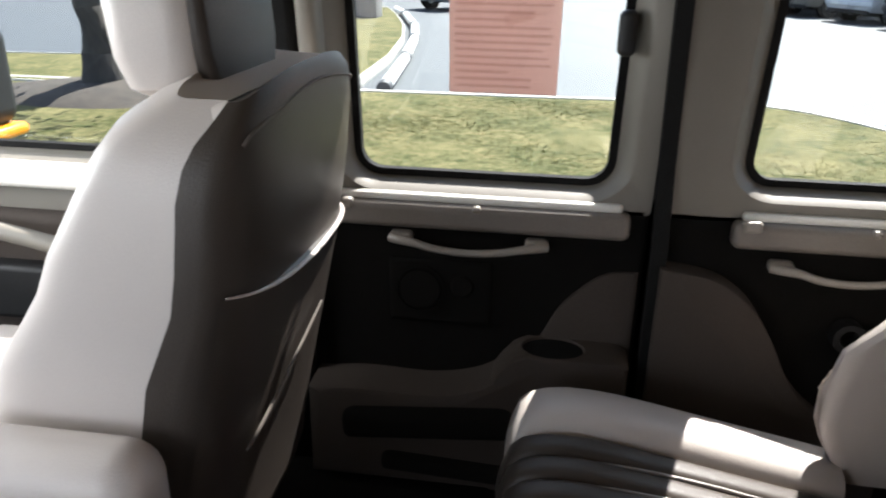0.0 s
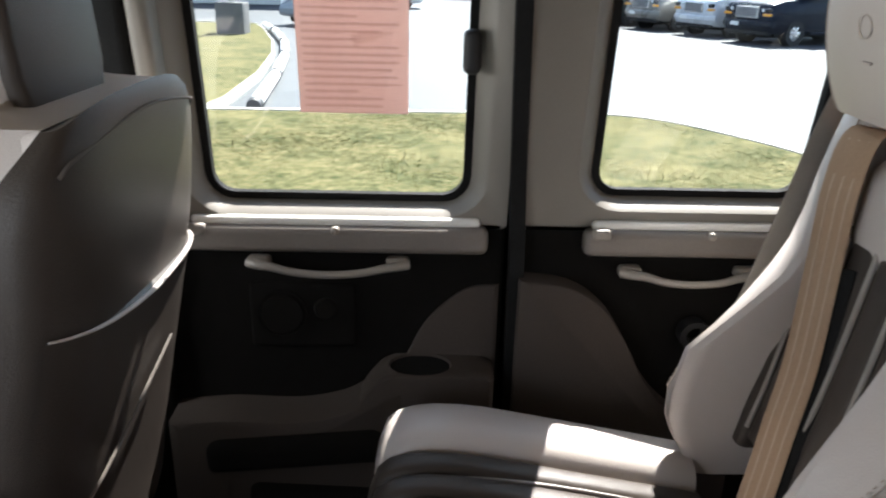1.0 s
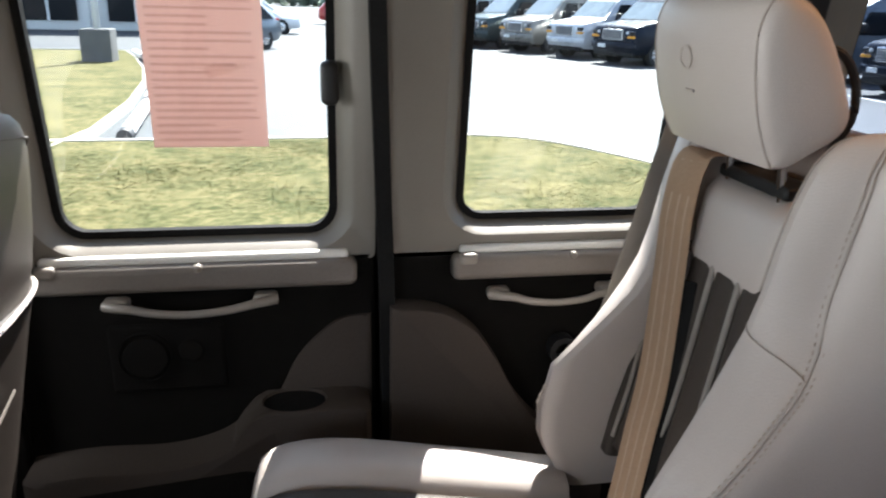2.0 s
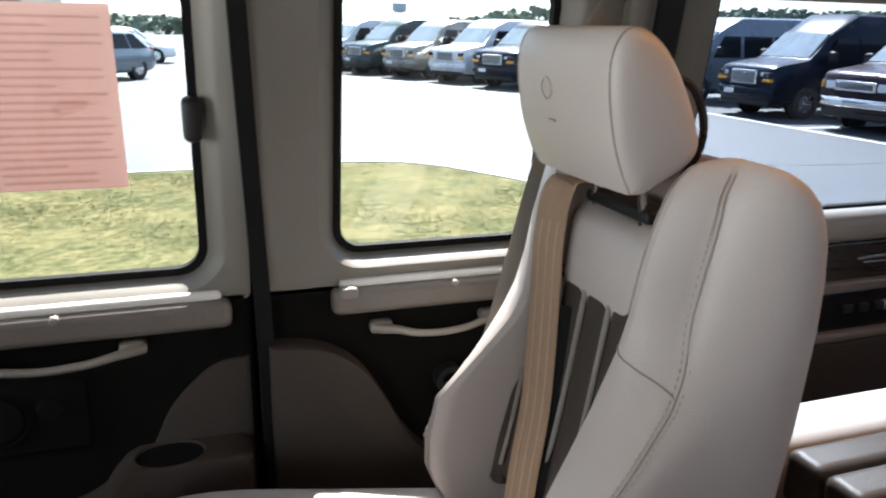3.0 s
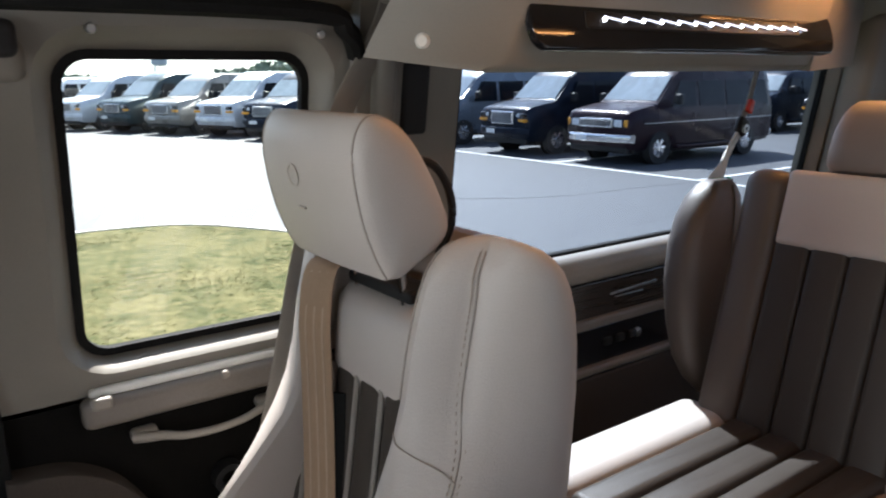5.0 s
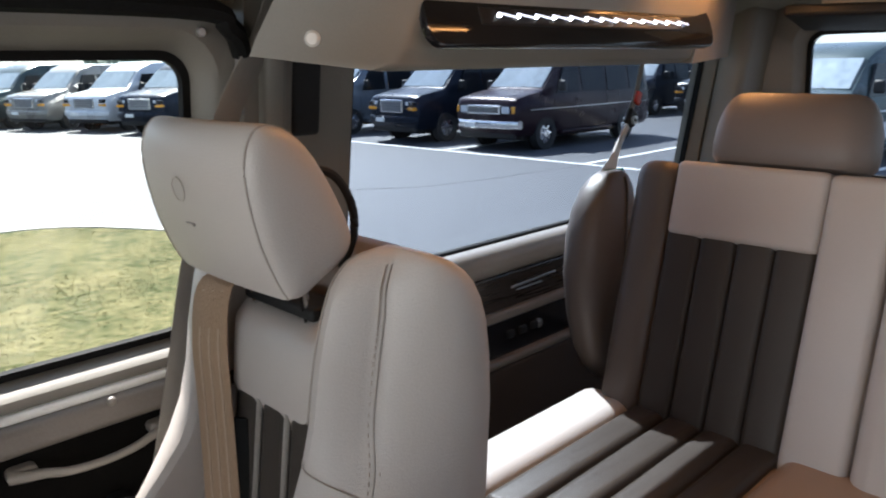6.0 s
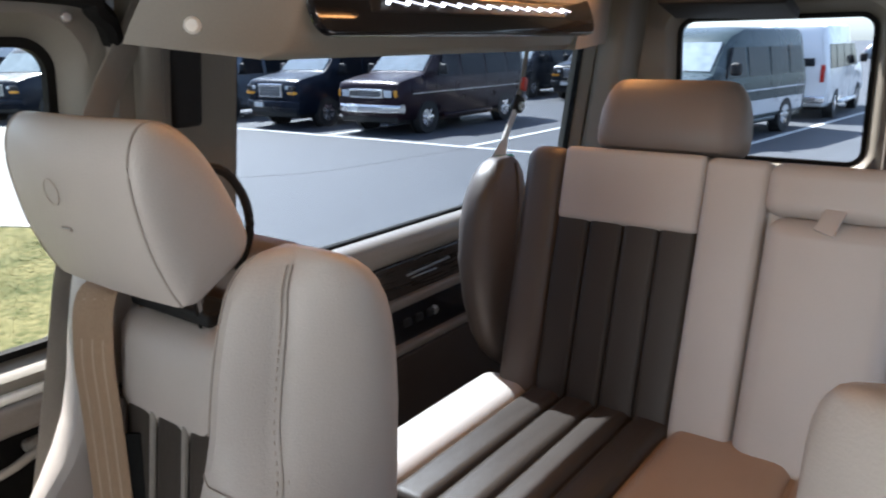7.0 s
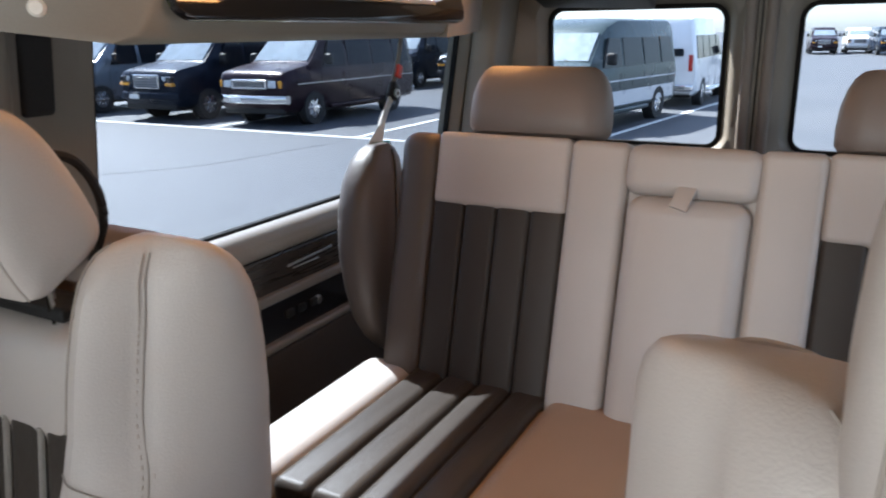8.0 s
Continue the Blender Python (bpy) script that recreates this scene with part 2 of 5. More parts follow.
def rr(w, d, r, n=4):
    """A rounded rectangle, centred, counter-clockwise, with support points beside the corners."""
    r = min(r, w * 0.49, d * 0.49)
    out = []
    for cx, cy, a0 in ((w / 2 - r, d / 2 - r, 0), (-w / 2 + r, d / 2 - r, 90), (-w / 2 + r, -d / 2 + r, 180), (w / 2 - r, -d / 2 + r, 270)):
        for k in range(n + 1):
            a = radians(a0 + 90 * k / n)
            out.append((cx + r * math.cos(a), cy + r * math.sin(a)))
    return out


def mesh_of(name, g, material, angle=38):
    me = bpy.data.meshes.new(name)
    me.from_pydata([tuple(p) for p in g.v], [], g.f)
    bm = bmesh.new()
    bm.from_mesh(me)
    bmesh.ops.recalc_face_normals(bm, faces=bm.faces)
    bm.to_mesh(me)
    bm.free()
    me.polygons.foreach_set("use_smooth", [True] * len(me.polygons))
    me.set_sharp_from_angle(angle=radians(angle))
    me.materials.append(material)
    return me


def part(name, g, material, parent=None, label="", m=None):
    ob = new(name, mesh_of(name, g, material))
    ob.parent = parent
    if m:
        ob.matrix_basis = m
    return tagged(ob, label)


def thing(name, label, category, m=None, group="", kind=""):
    ob = new(name)
    ob.empty_display_size = 0.1
    if m:
        ob.matrix_basis = m
    return tagged(ob, label, category, group, kind)


def at(x, y, z):
    return Matrix.Translation((x, y, z))


def turn(axis, deg):
    return Matrix.Rotation(radians(deg), 4, axis)


def smooth_path(pts, n=6):
    """A soft curve through points (Catmull-Rom)."""
    p = [Vector(q) for q in pts]
    p = [p[0] * 2 - p[1]] + p + [p[-1] * 2 - p[-2]]
    out = []
    for i in range(1, len(p) - 2):
        for k in range(n):
            t = k / n
            a, b, c, d = p[i - 1], p[i], p[i + 1], p[i + 2]
            out.append(0.5 * (2 * b + (c - a) * t + (2 * a - 5 * b + 4 * c - d) * t * t + (3 * b - a - 3 * c + d) * t ** 3))
    out.append(p[-2])
    return out

# ---- the van that the camera stands in ----
BELT_Z, GLASS_Y, LEAN, MID = 0.655, 1.31, 0.15, 0.28
GROUND = -0.85


def wall_y(z):
    """The plane of the side glass: upright below the belt line, leaning in above it."""
    return GLASS_Y - LEAN * max(0.0, z - BELT_Z)


def rect_ring(x0, x1, z0, z1, r, n=6):
    return [((x0 + x1) / 2 + a, (z0 + z1) / 2 + b) for a, b in rr(x1 - x0, z1 - z0, r, n)]


def window_wall(outer, hole, r, inner=0.05, flare=0.035, place=None):
    """A wall with a rounded opening through it; outer and hole are (x0, x1, z0, z1)."""
    place = place or (lambda x, z, off: (x, wall_y(z) + off, z))
    hx0, hx1, hz0, hz1 = hole
    big = rect_ring(*outer, 0.012)
    rim = rect_ring(hx0 - flare, hx1 + flare, hz0 - flare * 0.62, hz1 + flare, r + flare)
    rim2 = rect_ring(hx0 - flare * 0.75, hx1 + flare * 0.75, hz0 - flare * 0.45, hz1 + flare * 0.75, r + flare * 0.75)
    edge = rect_ring(*hole, r)
    rings = [[place(x, z, -inner) for x, z in big], [place(x, z, -inner) for x, z in rim], [place(x, z, -inner + 0.008) for x, z in rim2],
             [place(x, z, -0.006) for x, z in edge], [place(x, z, 0.03) for x, z in edge], [place(x, z, 0.045) for x, z in big], [place(x, z, -inner) for x, z in big]]
    return Geo().loft(rings, cap=False)


def gasket(hole, r, w=0.012, place=None):
    place = place or (lambda x, z, off: (x, wall_y(z) + off, z))
    x0, x1, z0, z1 = hole
    out = rect_ring(x0 - 0.003, x1 + 0.003, z0 - 0.003, z1 + 0.003, r)
    inn = rect_ring(x0 + w, x1 - w, z0 + w, z1 - w, r * 0.8)
    return Geo().loft([[place(x, z, o) for x, z in q] for q, o in ((out, -0.010), (inn, -0.012), (inn, 0.006), (out, 0.006), (out, -0.010))], cap=False)


def pane(hole, r, place=None, off=0.0, t=0.004):
    place = place or (lambda x, z, off: (x, wall_y(z) + off, z))
    q = rect_ring(hole[0] + 0.004, hole[1] - 0.004, hole[2] + 0.004, hole[3] - 0.004, r)
    return Geo().loft([[place(x, z, off) for x, z in q], [place(x, z, off + t) for x, z in q]])


def add_pane(hole, r, material, parent, place=None, label=""):
    ob = part("pane", pane(hole, r, place), material, parent, label)
    ob.visible_shadow = False
    return ob


UP = Matrix(((1, 0, 0, 0), (0, 0, -1, 0), (0, 1, 0, 0), (0, 0, 0, 1)))  # x, y of a drawing to x, z of the wall; raised towards the cabin


def on_wall(poly, y, h, r=0.006):
    return Geo().prism(poly, h, at(0, y, 0) @ UP, r)


# side doors
def side_door(name, label, x0, x1, hole, arch, rail, grip, depth=0.055):
    door = thing(name, label, "van door", kind="structure")
    part("door_frame", window_wall((x0, x1, 0.60, 1.225), hole, 0.05), PLASTIC, door, "beige moulded window surround")
    part("gasket", gasket(hole, 0.05), RUBBER, door, "black rubber window seal")
    add_pane(hole, 0.05, GLASS_CLEAR, door)
    g = Geo().rbox((x1 - x0, 0.09, 0.62), 0.012, at((x0 + x1) / 2, 1.305, 0.31))
    part("door_panel", g, CARPET, door, "dark carpeted lower panel")
    part("armrest_moulding", on_wall(arch, 1.262, depth, 0.006), PANEL, door, "taupe moulded swoop")
    g = Geo().rbox((rail[1] - rail[0], 0.06, 0.052), 0.014, at((rail[0] + rail[1]) / 2, 1.262, 0.581))
    rail_ob = part("sill_rail", g, TRIM_RAIL, door, "taupe window sill rail")
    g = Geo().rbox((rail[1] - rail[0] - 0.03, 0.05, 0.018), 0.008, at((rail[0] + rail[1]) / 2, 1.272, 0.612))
    part("sill_ledge", g, PLASTIC_SILL, rail_ob, "ledge with sunlight put into its pale colour")
    for k in (0.0, 0.5):
        x = rail[0] + (rail[1] - rail[0]) * k + (0.03 if k == 0 else 0)
        part("screw_cover", Geo().rbox((0.034 if k == 0 else 0.016, 0.02, 0.022 if k == 0 else 0.016), 0.007, at(x, 1.238, 0.600)), HANDLE, rail_ob)
    a, b, z = grip
    L = b - a
    pts = smooth_path([(a, 1.238, z + 0.010), (a + 0.02, 1.226, z + 0.010), (a + 0.045, 1.218, z + 0.009), (a + L * 0.30, 1.213, z + 0.001), (a + L * 0.5, 1.212, z - 0.003), (a + L * 0.70, 1.213, z + 0.001), (b - 0.045, 1.218, z + 0.008), (b - 0.02, 1.226, z + 0.010), (b, 1.238, z + 0.010)], 5)
    rad = [0.0105 - 0.0035 * math.sin(math.pi * k / (len(pts) - 1)) for k in range(len(pts))]
    grab = part("grab_handle", Geo().tube(pts, rad, 10), HANDLE, door, "taupe bowed grab handle")
    for x in (a + 0.018, b - 0.018):
        part("mount", Geo().rbox((0.044, 0.030, 0.022), 0.008, at(x, 1.246, z + 0.010)), HANDLE, grab)
    return door


W1, W2 = (-0.480, 0.010, 0.642, 1.155), (0.240, 0.652, 0.660, 1.163)
arch1 = [(-0.56, 0.02), (0.072, 0.02)] + [(p.x, p.y) for p in smooth_path([(0.072, 0.487), (0.02, 0.482), (-0.02, 0.46), (-0.07, 0.41), (-0.105, 0.345), (-0.15, 0.28), (-0.22, 0.232), (-0.32, 0.212), (-0.45, 0.215), (-0.56, 0.205)], 4)]
shelf1 = [(-0.56, 0.02), (-0.10, 0.02), (-0.10, 0.300), (-0.15, 0.300)] + [(p.x, p.y) for p in smooth_path([(-0.160, 0.298), (-0.178, 0.282), (-0.23, 0.252), (-0.32, 0.234), (-0.45, 0.237), (-0.56, 0.227)], 4)]
arch1 = [(x, z + 0.075 * max(0.0, z - 0.33) - 0.010 if z > 0.1 else z) for x, z in arch1]
door_1 = side_door("door_1", "closed side door with dark carpet and taupe moulding", -0.57, 0.080, W1, arch1, (-0.52, 0.045), (-0.40, -0.105, 0.525), 0.008)
part("armrest_shelf", on_wall(shelf1, 1.262, 0.097, 0.014), PANEL, door_1, "taupe armrest shelf")
arch2 = [(0.104, 0.02), (0.56, 0.02)] + [(p.x, p.y) for p in smooth_path([(0.56, 0.20), (0.47, 0.215), (0.41, 0.25), (0.36, 0.31), (0.32, 0.385), (0.27, 0.458), (0.20, 0.503), (0.104, 0.517)], 4)]
door_2 = side_door("door_2", "closed narrow rear side door with grab handle", 0.094, 0.715, W2, arch2, (0.225, 0.70), (0.30, 0.56, 0.515))
# speaker, cup holder and map pockets of the wide door
g = Geo().rbox((0.205, 0.016, 0.135), 0.008, at(-0.305, 1.258, 0.42))
sp = part("speaker_grille", g, CARPET, door_1, "matt black speaker plate")
part("speaker_rim", Geo().ring(0.050, 0.046, 0.006, at(-0.345, 1.249, 0.425) @ turn("X", 90), 28), CARPET, sp)
part("speaker_dome", Geo().disc(0.044, 0.010, at(-0.345, 1.250, 0.425) @ turn("X", 90), 28, 0.005), CARPET, sp)
part("tweeter_dome", Geo().disc(0.024, 0.010, at(-0.262, 1.250, 0.435) @ turn("X", 90), 20, 0.005), CARPET, sp)
CX, CY = -0.078, 1.213


def cup_ring(rx, ry, z, k):
    """A ring that goes from the shelf's outline (k = 0) to the round cup opening (k = 1)."""
    out = []
    for i in range(40):
        t = i * math.tau / 40
        c, s = math.cos(t), math.sin(t)
        q = (abs(c) ** 9 + abs(s) ** 9) ** (-1 / 9)
        x, y = -0.066 + 0.13 * c * q, 1.2135 + 0.0485 * s * q
        x, y = x + (CX + rx * c - x) * k, y + (CY + ry * s - y) * k
        out.append((x, y, z - 1.1 * max(0.0, -0.142 - x) * (z > 0.1)))
    return out


rings = [cup_ring(0.06, 0.044, 0.02, 0), cup_ring(0.06, 0.044, 0.325, 0), cup_ring(0.062, 0.0445, 0.335, 0.15), cup_ring(0.062, 0.0445, 0.337, 0.6), cup_ring(0.0605, 0.044, 0.338, 1), cup_ring(0.058, 0.042, 0.334, 1), cup_ring(0.055, 0.039, 0.26, 1)]
pod = part("cup_holder", Geo().loft(rings), PANEL, door_1, "moulded shelf end with a cup holder")
part("cup_well", Geo().loft([cup_ring(0.0585, 0.0425, 0.333, 1), cup_ring(0.0565, 0.0405, 0.333, 1), cup_ring(0.050, 0.034, 0.272, 1), cup_ring(0.01, 0.01, 0.268, 1)]), RUBBER, pod, "dark cup well")
# Solid dark blocks paint the shade of the two pocket hollows.
part("map_pocket", Geo().rbox((0.35, 0.03, 0.072), 0.030, at(-0.315, 1.165, 0.172) @ turn("Y", -5)), CARPET, door_1, "dark block standing in for the shaded map pocket slot")
part("lower_pocket", Geo().rbox((0.28, 0.03, 0.045), 0.020, at(-0.27, 1.165, 0.068) @ turn("Y", 3)), CARPET, door_1, "dark block standing in for the shaded lower pocket slot")
g = Geo().rbox((0.03, 0.035, 0.075), 0.012, at(0.002, wall_y(0.93) - 0.035, 0.925))
part("window_latch", g, BLACK, door_1, "black window latch")
knob = part("knob_ring", Geo().ring(0.03, 0.018, 0.03, at(0.455, 1.235, 0.40) @ turn("X", 90), 20), BLACK, door_2, "black round knob")
# notice taped outside the pane
paper = thing("paper_notice", "pink printed paper notice taped on the window", "notice")


def on_glass(x, z, off):
    return (x, wall_y(z) + off, z)


def sheet(x0, x1, z0, z1, off, t=0.0012, wave=0.0):
    rings = []
    for k in range(9):
        z = z0 + (z1 - z0) * k / 8
        o = off + wave * math.sin(k * 1.9)
        rings.append([on_glass(x0, z, o), on_glass((x0 + x1) / 2, z, o + wave * 0.7), on_glass(x1, z, o), on_glass(x1, z, o + t), on_glass((x0 + x1) / 2, z, o + t + wave * 0.7), on_glass(x0, z, o + t)])
    return Geo().loft(rings)


part("sheet", sheet(-0.301, -0.106, 0.806, 1.10, 0.008), PAPER, paper)
line_rnd = random.Random(11)
for k in range(21):
    z = 1.078 - k * 0.0130
    w = 0.172 * line_rnd.choice((1.0, 0.96, 0.9, 0.98, 0.55, 0.8))
    part("print_bar", sheet(-0.290, -0.290 + w, z, z + 0.0042, 0.0055), PAPER_INK, paper)
part("tape", Geo().prism([(0, 0), (0.085, 0.03), (0.078, 0.05), (-0.006, 0.02)], 0.0006, at(-0.20, wall_y(0.93) + 0.0052, 0.925) @ UP, 0), PAPER_TAPE, paper, "strip of clear tape")

# seal between the doors, header band over them
g = Geo().strap(smooth_path([(0.104, 1.238, 0.0), (0.102, 1.238, 0.30), (0.099, 1.238, 0.56), (0.094, wall_y(0.72) - 0.056, 0.72), (0.084, wall_y(0.95) - 0.056, 0.95), (0.074, wall_y(1.22) - 0.056, 1.22)], 5), 0.030, 0.012, (1, 0, 0))
g.rbox((0.07, 0.02, 1.24), 0.004, at(0.087, 1.345, 0.62))
tagged(part("trim_1", g, RUBBER), "black rubber seal between the side doors", "door seal", kind="structure")
g = Geo().tube(smooth_path([(-0.60, 1.22, 0.7), (-0.585, 1.165, 1.12), (-0.52, 1.145, 1.222), (0.0, 1.145, 1.228), (0.6, 1.145, 1.228), (0.69, 1.15, 1.20), (0.72, 1.17, 1.16)], 6), 0.018, 8)
tagged(part("trim_2", g, RUBBER), "black weather strip arching over the side doors", "door seal", kind="structure")
bracket = thing("door_latch_cover", "black latch cover on a beige moulding above the door", "latch cover")
part("moulding", Geo().rbox((0.12, 0.05, 0.065), 0.02, at(0.145, 1.198, 1.150)), PLASTIC, bracket)
part("cover", Geo().rbox((0.10, 0.05, 0.05), 0.012, at(0.140, 1.15, 1.175)), BLACK, bracket, "black plastic cover")
for x in (0.29, 0.655):
    part("window_screw", Geo().disc(0.008, 0.01, at(x, wall_y(1.195) - 0.052, 1.193) @ turn("X", 90), 12, 0.002), STEEL, door_2)

# pillar behind the doors, with its shoulder belt
W3 = (0.99, 2.45, 0.675, 1.225)
wall_right = thing("wall_right", "beige trimmed rear side wall with a long window", "van wall", kind="structure")
part("window_surround", window_wall((0.735, 2.62, 0.60, 1.29), W3, 0.03, inner=0.045, flare=0.02), PLASTIC, wall_right, "beige window surround")
part("gasket", gasket(W3, 0.03, 0.008), RUBBER, wall_right)
add_pane(W3, 0.03, GLASS_TINT, wall_right, label="tinted glass").visible_shadow = True
part("lower_wall", Geo().rbox((1.9, 0.05, 0.62), 0.01, at(1.68, 1.32, 0.31)), CARPET, wall_right)
part("sill", Geo().rbox((1.86, 0.075, 0.075), 0.03, at(1.69, 1.268, 0.642)), HANDLE, wall_right, "rounded taupe window sill")
part("veneer_strip", Geo().rbox((1.86, 0.03, 0.10), 0.006, at(1.69, 1.268, 0.552)), WOOD, wall_right, "dark veneer strip")
part("divider", Geo().rbox((1.86, 0.045, 0.03), 0.01, at(1.69, 1.262, 0.492)), TRIM_RAIL, wall_right)
part("control_strip", Geo().rbox((1.86, 0.03, 0.105), 0.006, at(1.69, 1.268, 0.425)), GLOSSBLACK, wall_right, "gloss black control strip")
part("lower_rail", Geo().rbox((1.86, 0.05, 0.025), 0.01, at(1.69, 1.26, 0.362)), TRIM_RAIL, wall_right)
part("lower_panel", Geo().rbox((1.86, 0.05, 0.35), 0.012, at(1.69, 1.265, 0.175)), PANEL, wall_right, "taupe lower panel")
part("script_bar", Geo().rbox((0.19, 0.004, 0.007), 0.0018, at(1.60, 1.2515, 0.562) @ turn("Y", -2)), STEEL, wall_right, "silver script emblem")
part("script_bar", Geo().rbox((0.11, 0.004, 0.004), 0.0016, at(1.58, 1.2515, 0.548)), STEEL, wall_right)
for k in range(3):
    part("switch", Geo().rbox((0.03, 0.012, 0.022), 0.005, at(1.50 + k * 0.05, 1.25, 0.43)), BLACK, wall_right)
part("socket", Geo().disc(0.013, 0.014, at(1.62, 1.25, 0.43) @ turn("X", 90), 16), STEEL, wall_right)
# pillar cover
g = Geo().rbox((0.20, 0.05, 0.66), 0.02, at(0.86, 1.247, 0.94) @ turn("X", 8.5))
part("pillar_cover", g, PLASTIC, wall_right, "beige pillar cover")
part("pillar_slot", Geo().rbox((0.062, 0.02, 0.145), 0.016, at(0.862, 1.203, 1.082) @ turn("X", 8.5)), BLACK, wall_right, "black slotted plate")
part("pillar_post", Geo().rbox((0.045, 0.045, 0.32), 0.018, at(0.785, 1.196, 1.06) @ turn("X", 8.5)), PLASTIC, wall_right)

# overhead console with the light bar
console = thing("overhead_console", "beige overhead console with lit light bar above window", "overhead console")
prof = [(1.105, 1.152), (0.955, 1.126), (0.93, 1.138), (0.92, 1.162), (0.895, 1.245), (0.88, 1.33), (1.03, 1.33), (1.095, 1.18)]
rings = []
for x, s, k in ((0.700, 0.97, 0.86), (0.713, 1.0, 0.86), (1.74, 1.0, 0.0), (1.80, 0.97, 0.0)):
    rings.append([(x + k * (1.1 - y), 1.1 + (y - 1.1) * s, 1.2 + (z - 1.2) * s) for y, z in prof])
part("body", Geo().loft(rings), PLASTIC_LIT, console)
part("screw", Geo().disc(0.013, 0.014, at(0.765, 1.028, 1.178) @ turn("Z", 41) @ turn("Y", 90), 14, 0.004), PLASTIC_SILL, console)
part("rear_end", Geo().loft([[(1.795, 1.105, 1.135), (1.795, 0.93, 1.125), (1.795, 0.89, 1.33), (1.795, 1.10, 1.33)], [(2.30, 1.16, 1.14), (2.30, 1.08, 1.14), (2.30, 1.06, 1.33), (2.30, 1.15, 1.33)]]), PLASTIC, console, "tapering beige end")
bar_m = at(1.345, 0.899, 1.205) @ turn("X", -17)
bar = part("light_housing", Geo().prism(rr(0.93, 0.092, 0.034, 6), 0.016, bar_m @ at(0, 0.008, 0) @ UP, 0.004), GLOSSBLACK, console, "gloss black light housing")
for k in range(13):
    part("led", Geo().rbox((0.0065, 0.008, 0.006), 0.0028, bar_m @ at(-0.30 + k * 0.05, -0.0125, 0.004), 3), LED, bar, "glowing white diode")
    part("led_streak", Geo().rbox((0.046, 0.004, 0.0032), 0.0014, bar_m @ at(-0.277 + k * 0.05, -0.011, 0.0065) @ turn("Y", 8), 2), LED_SMEAR, bar)
part("lens", Geo().rbox((0.66, 0.006, 0.030), 0.0028, bar_m @ at(-0.013, -0.0075, 0.004)), BLACK, bar, "smoked lens strip")

# rear end
XR = 2.72


def rear(y, z, off):
    return (XR - 0.10 * max(0, z - 0.75) + off, y, z)


RW1, RW2 = (0.385, 0.985, 0.75, 1.215), (-0.425, 0.175, 0.75, 1.215)
for k, (hole, y0, y1) in enumerate(((RW1, MID + 0.003, 1.30), (RW2, -0.74, MID - 0.003))):
    d = thing("door_%d" % (k + 3), "closed beige rear door with a tinted window", "van door", kind="structure")
    part("door_frame", window_wall((y0, y1, 0.0, 1.32), hole, 0.05, place=lambda y, z, o: rear(y, z, o)), PLASTIC, d)
    part("gasket", gasket(hole, 0.05, place=lambda y, z, o: rear(y, z, o)), RUBBER, d)
    add_pane(hole, 0.05, GLASS_REAR, d, place=lambda y, z, o: rear(y, z, o))
    part("edge_trim", Geo().rbox((0.05, 0.035, 0.6), 0.014, at(XR - 0.085, (hole[0] - 0.075) if k == 0 else (hole[1] + 0.075), 0.98) @ turn("Y", -5.7)), TRIM_RAIL, d, "taupe edge trim")
part_g = Geo().rbox((0.05, 0.016, 1.3), 0.006, at(XR - 0.055, MID, 0.65))
tagged(part("trim_3", part_g, RUBBER), "black seal between the rear doors", "door seal", kind="structure")
pillar = thing("trim_4", "beige rear corner pillar covers", "pillar trim", kind="structure")
for s in (1, -1):
    g = Geo().rbox((0.22, 0.10, 1.30), 0.03, at(2.57, MID + s * 0.93, 0.66) @ turn("X", 8.0 * s))
    part("pillar_cover", g, PLASTIC, pillar)
    part("pillar_edge", Geo().rbox((0.035, 0.045, 0.55), 0.014, at(2.50, MID + s * 0.865, 1.0) @ turn("X", 8.0 * s)), TRIM_RAIL, pillar)

# floor, ceiling, far side
tagged(part("floor", Geo().rbox((5.2, 2.08, 0.05), 0.01, at(0.30, MID, -0.025)), CARPET), "dark carpeted van floor", "floor", kind="structure")
ceil_rings = []
for x in (-1.15, -0.6, 0.5, 1.6, 2.3, 2.72):
    drop = 0.03 if x in (-1.15, 2.72) else 0.0
    ceil_rings.append([(x, MID + k * 0.94 / 8, 1.375 - drop - 0.13 * abs(k / 8) ** 4) for k in range(-8, 9)] + [(x, MID + k * 1.0 / 8, 1.50 - 0.16 * abs(k / 8) ** 4) for k in range(8, -9, -1)])
tagged(part("ceiling", Geo().loft(ceil_rings), HEADLINER), "beige cloth headliner", "ceiling", kind="structure")
# Housings and glowing lenses made up for the added amber strips.
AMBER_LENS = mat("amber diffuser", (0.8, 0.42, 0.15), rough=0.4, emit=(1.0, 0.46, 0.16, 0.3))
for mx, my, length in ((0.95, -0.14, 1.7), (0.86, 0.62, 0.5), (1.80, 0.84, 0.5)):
    strip = thing("amber_glow_strip", "unseen amber strip added under the headliner for warm glow", "light strip", group="mood lights")
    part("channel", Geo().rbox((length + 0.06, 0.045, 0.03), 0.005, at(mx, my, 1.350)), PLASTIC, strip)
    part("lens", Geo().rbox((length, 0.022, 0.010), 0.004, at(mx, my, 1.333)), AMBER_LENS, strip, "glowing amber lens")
lamp = thing("ceiling_screen", "dark strip console under the rear headliner", "ceiling console")
part("bracket", Geo().rbox((0.06, 0.20, 0.14), 0.012, at(2.24, 0.695, 1.305)), HEADLINER, lamp)
part("body", Geo().rbox((0.16, 0.34, 0.030), 0.010, at(2.22, 0.695, 1.232) @ turn("Y", 14) @ turn("X", 2)), BLACK, lamp)
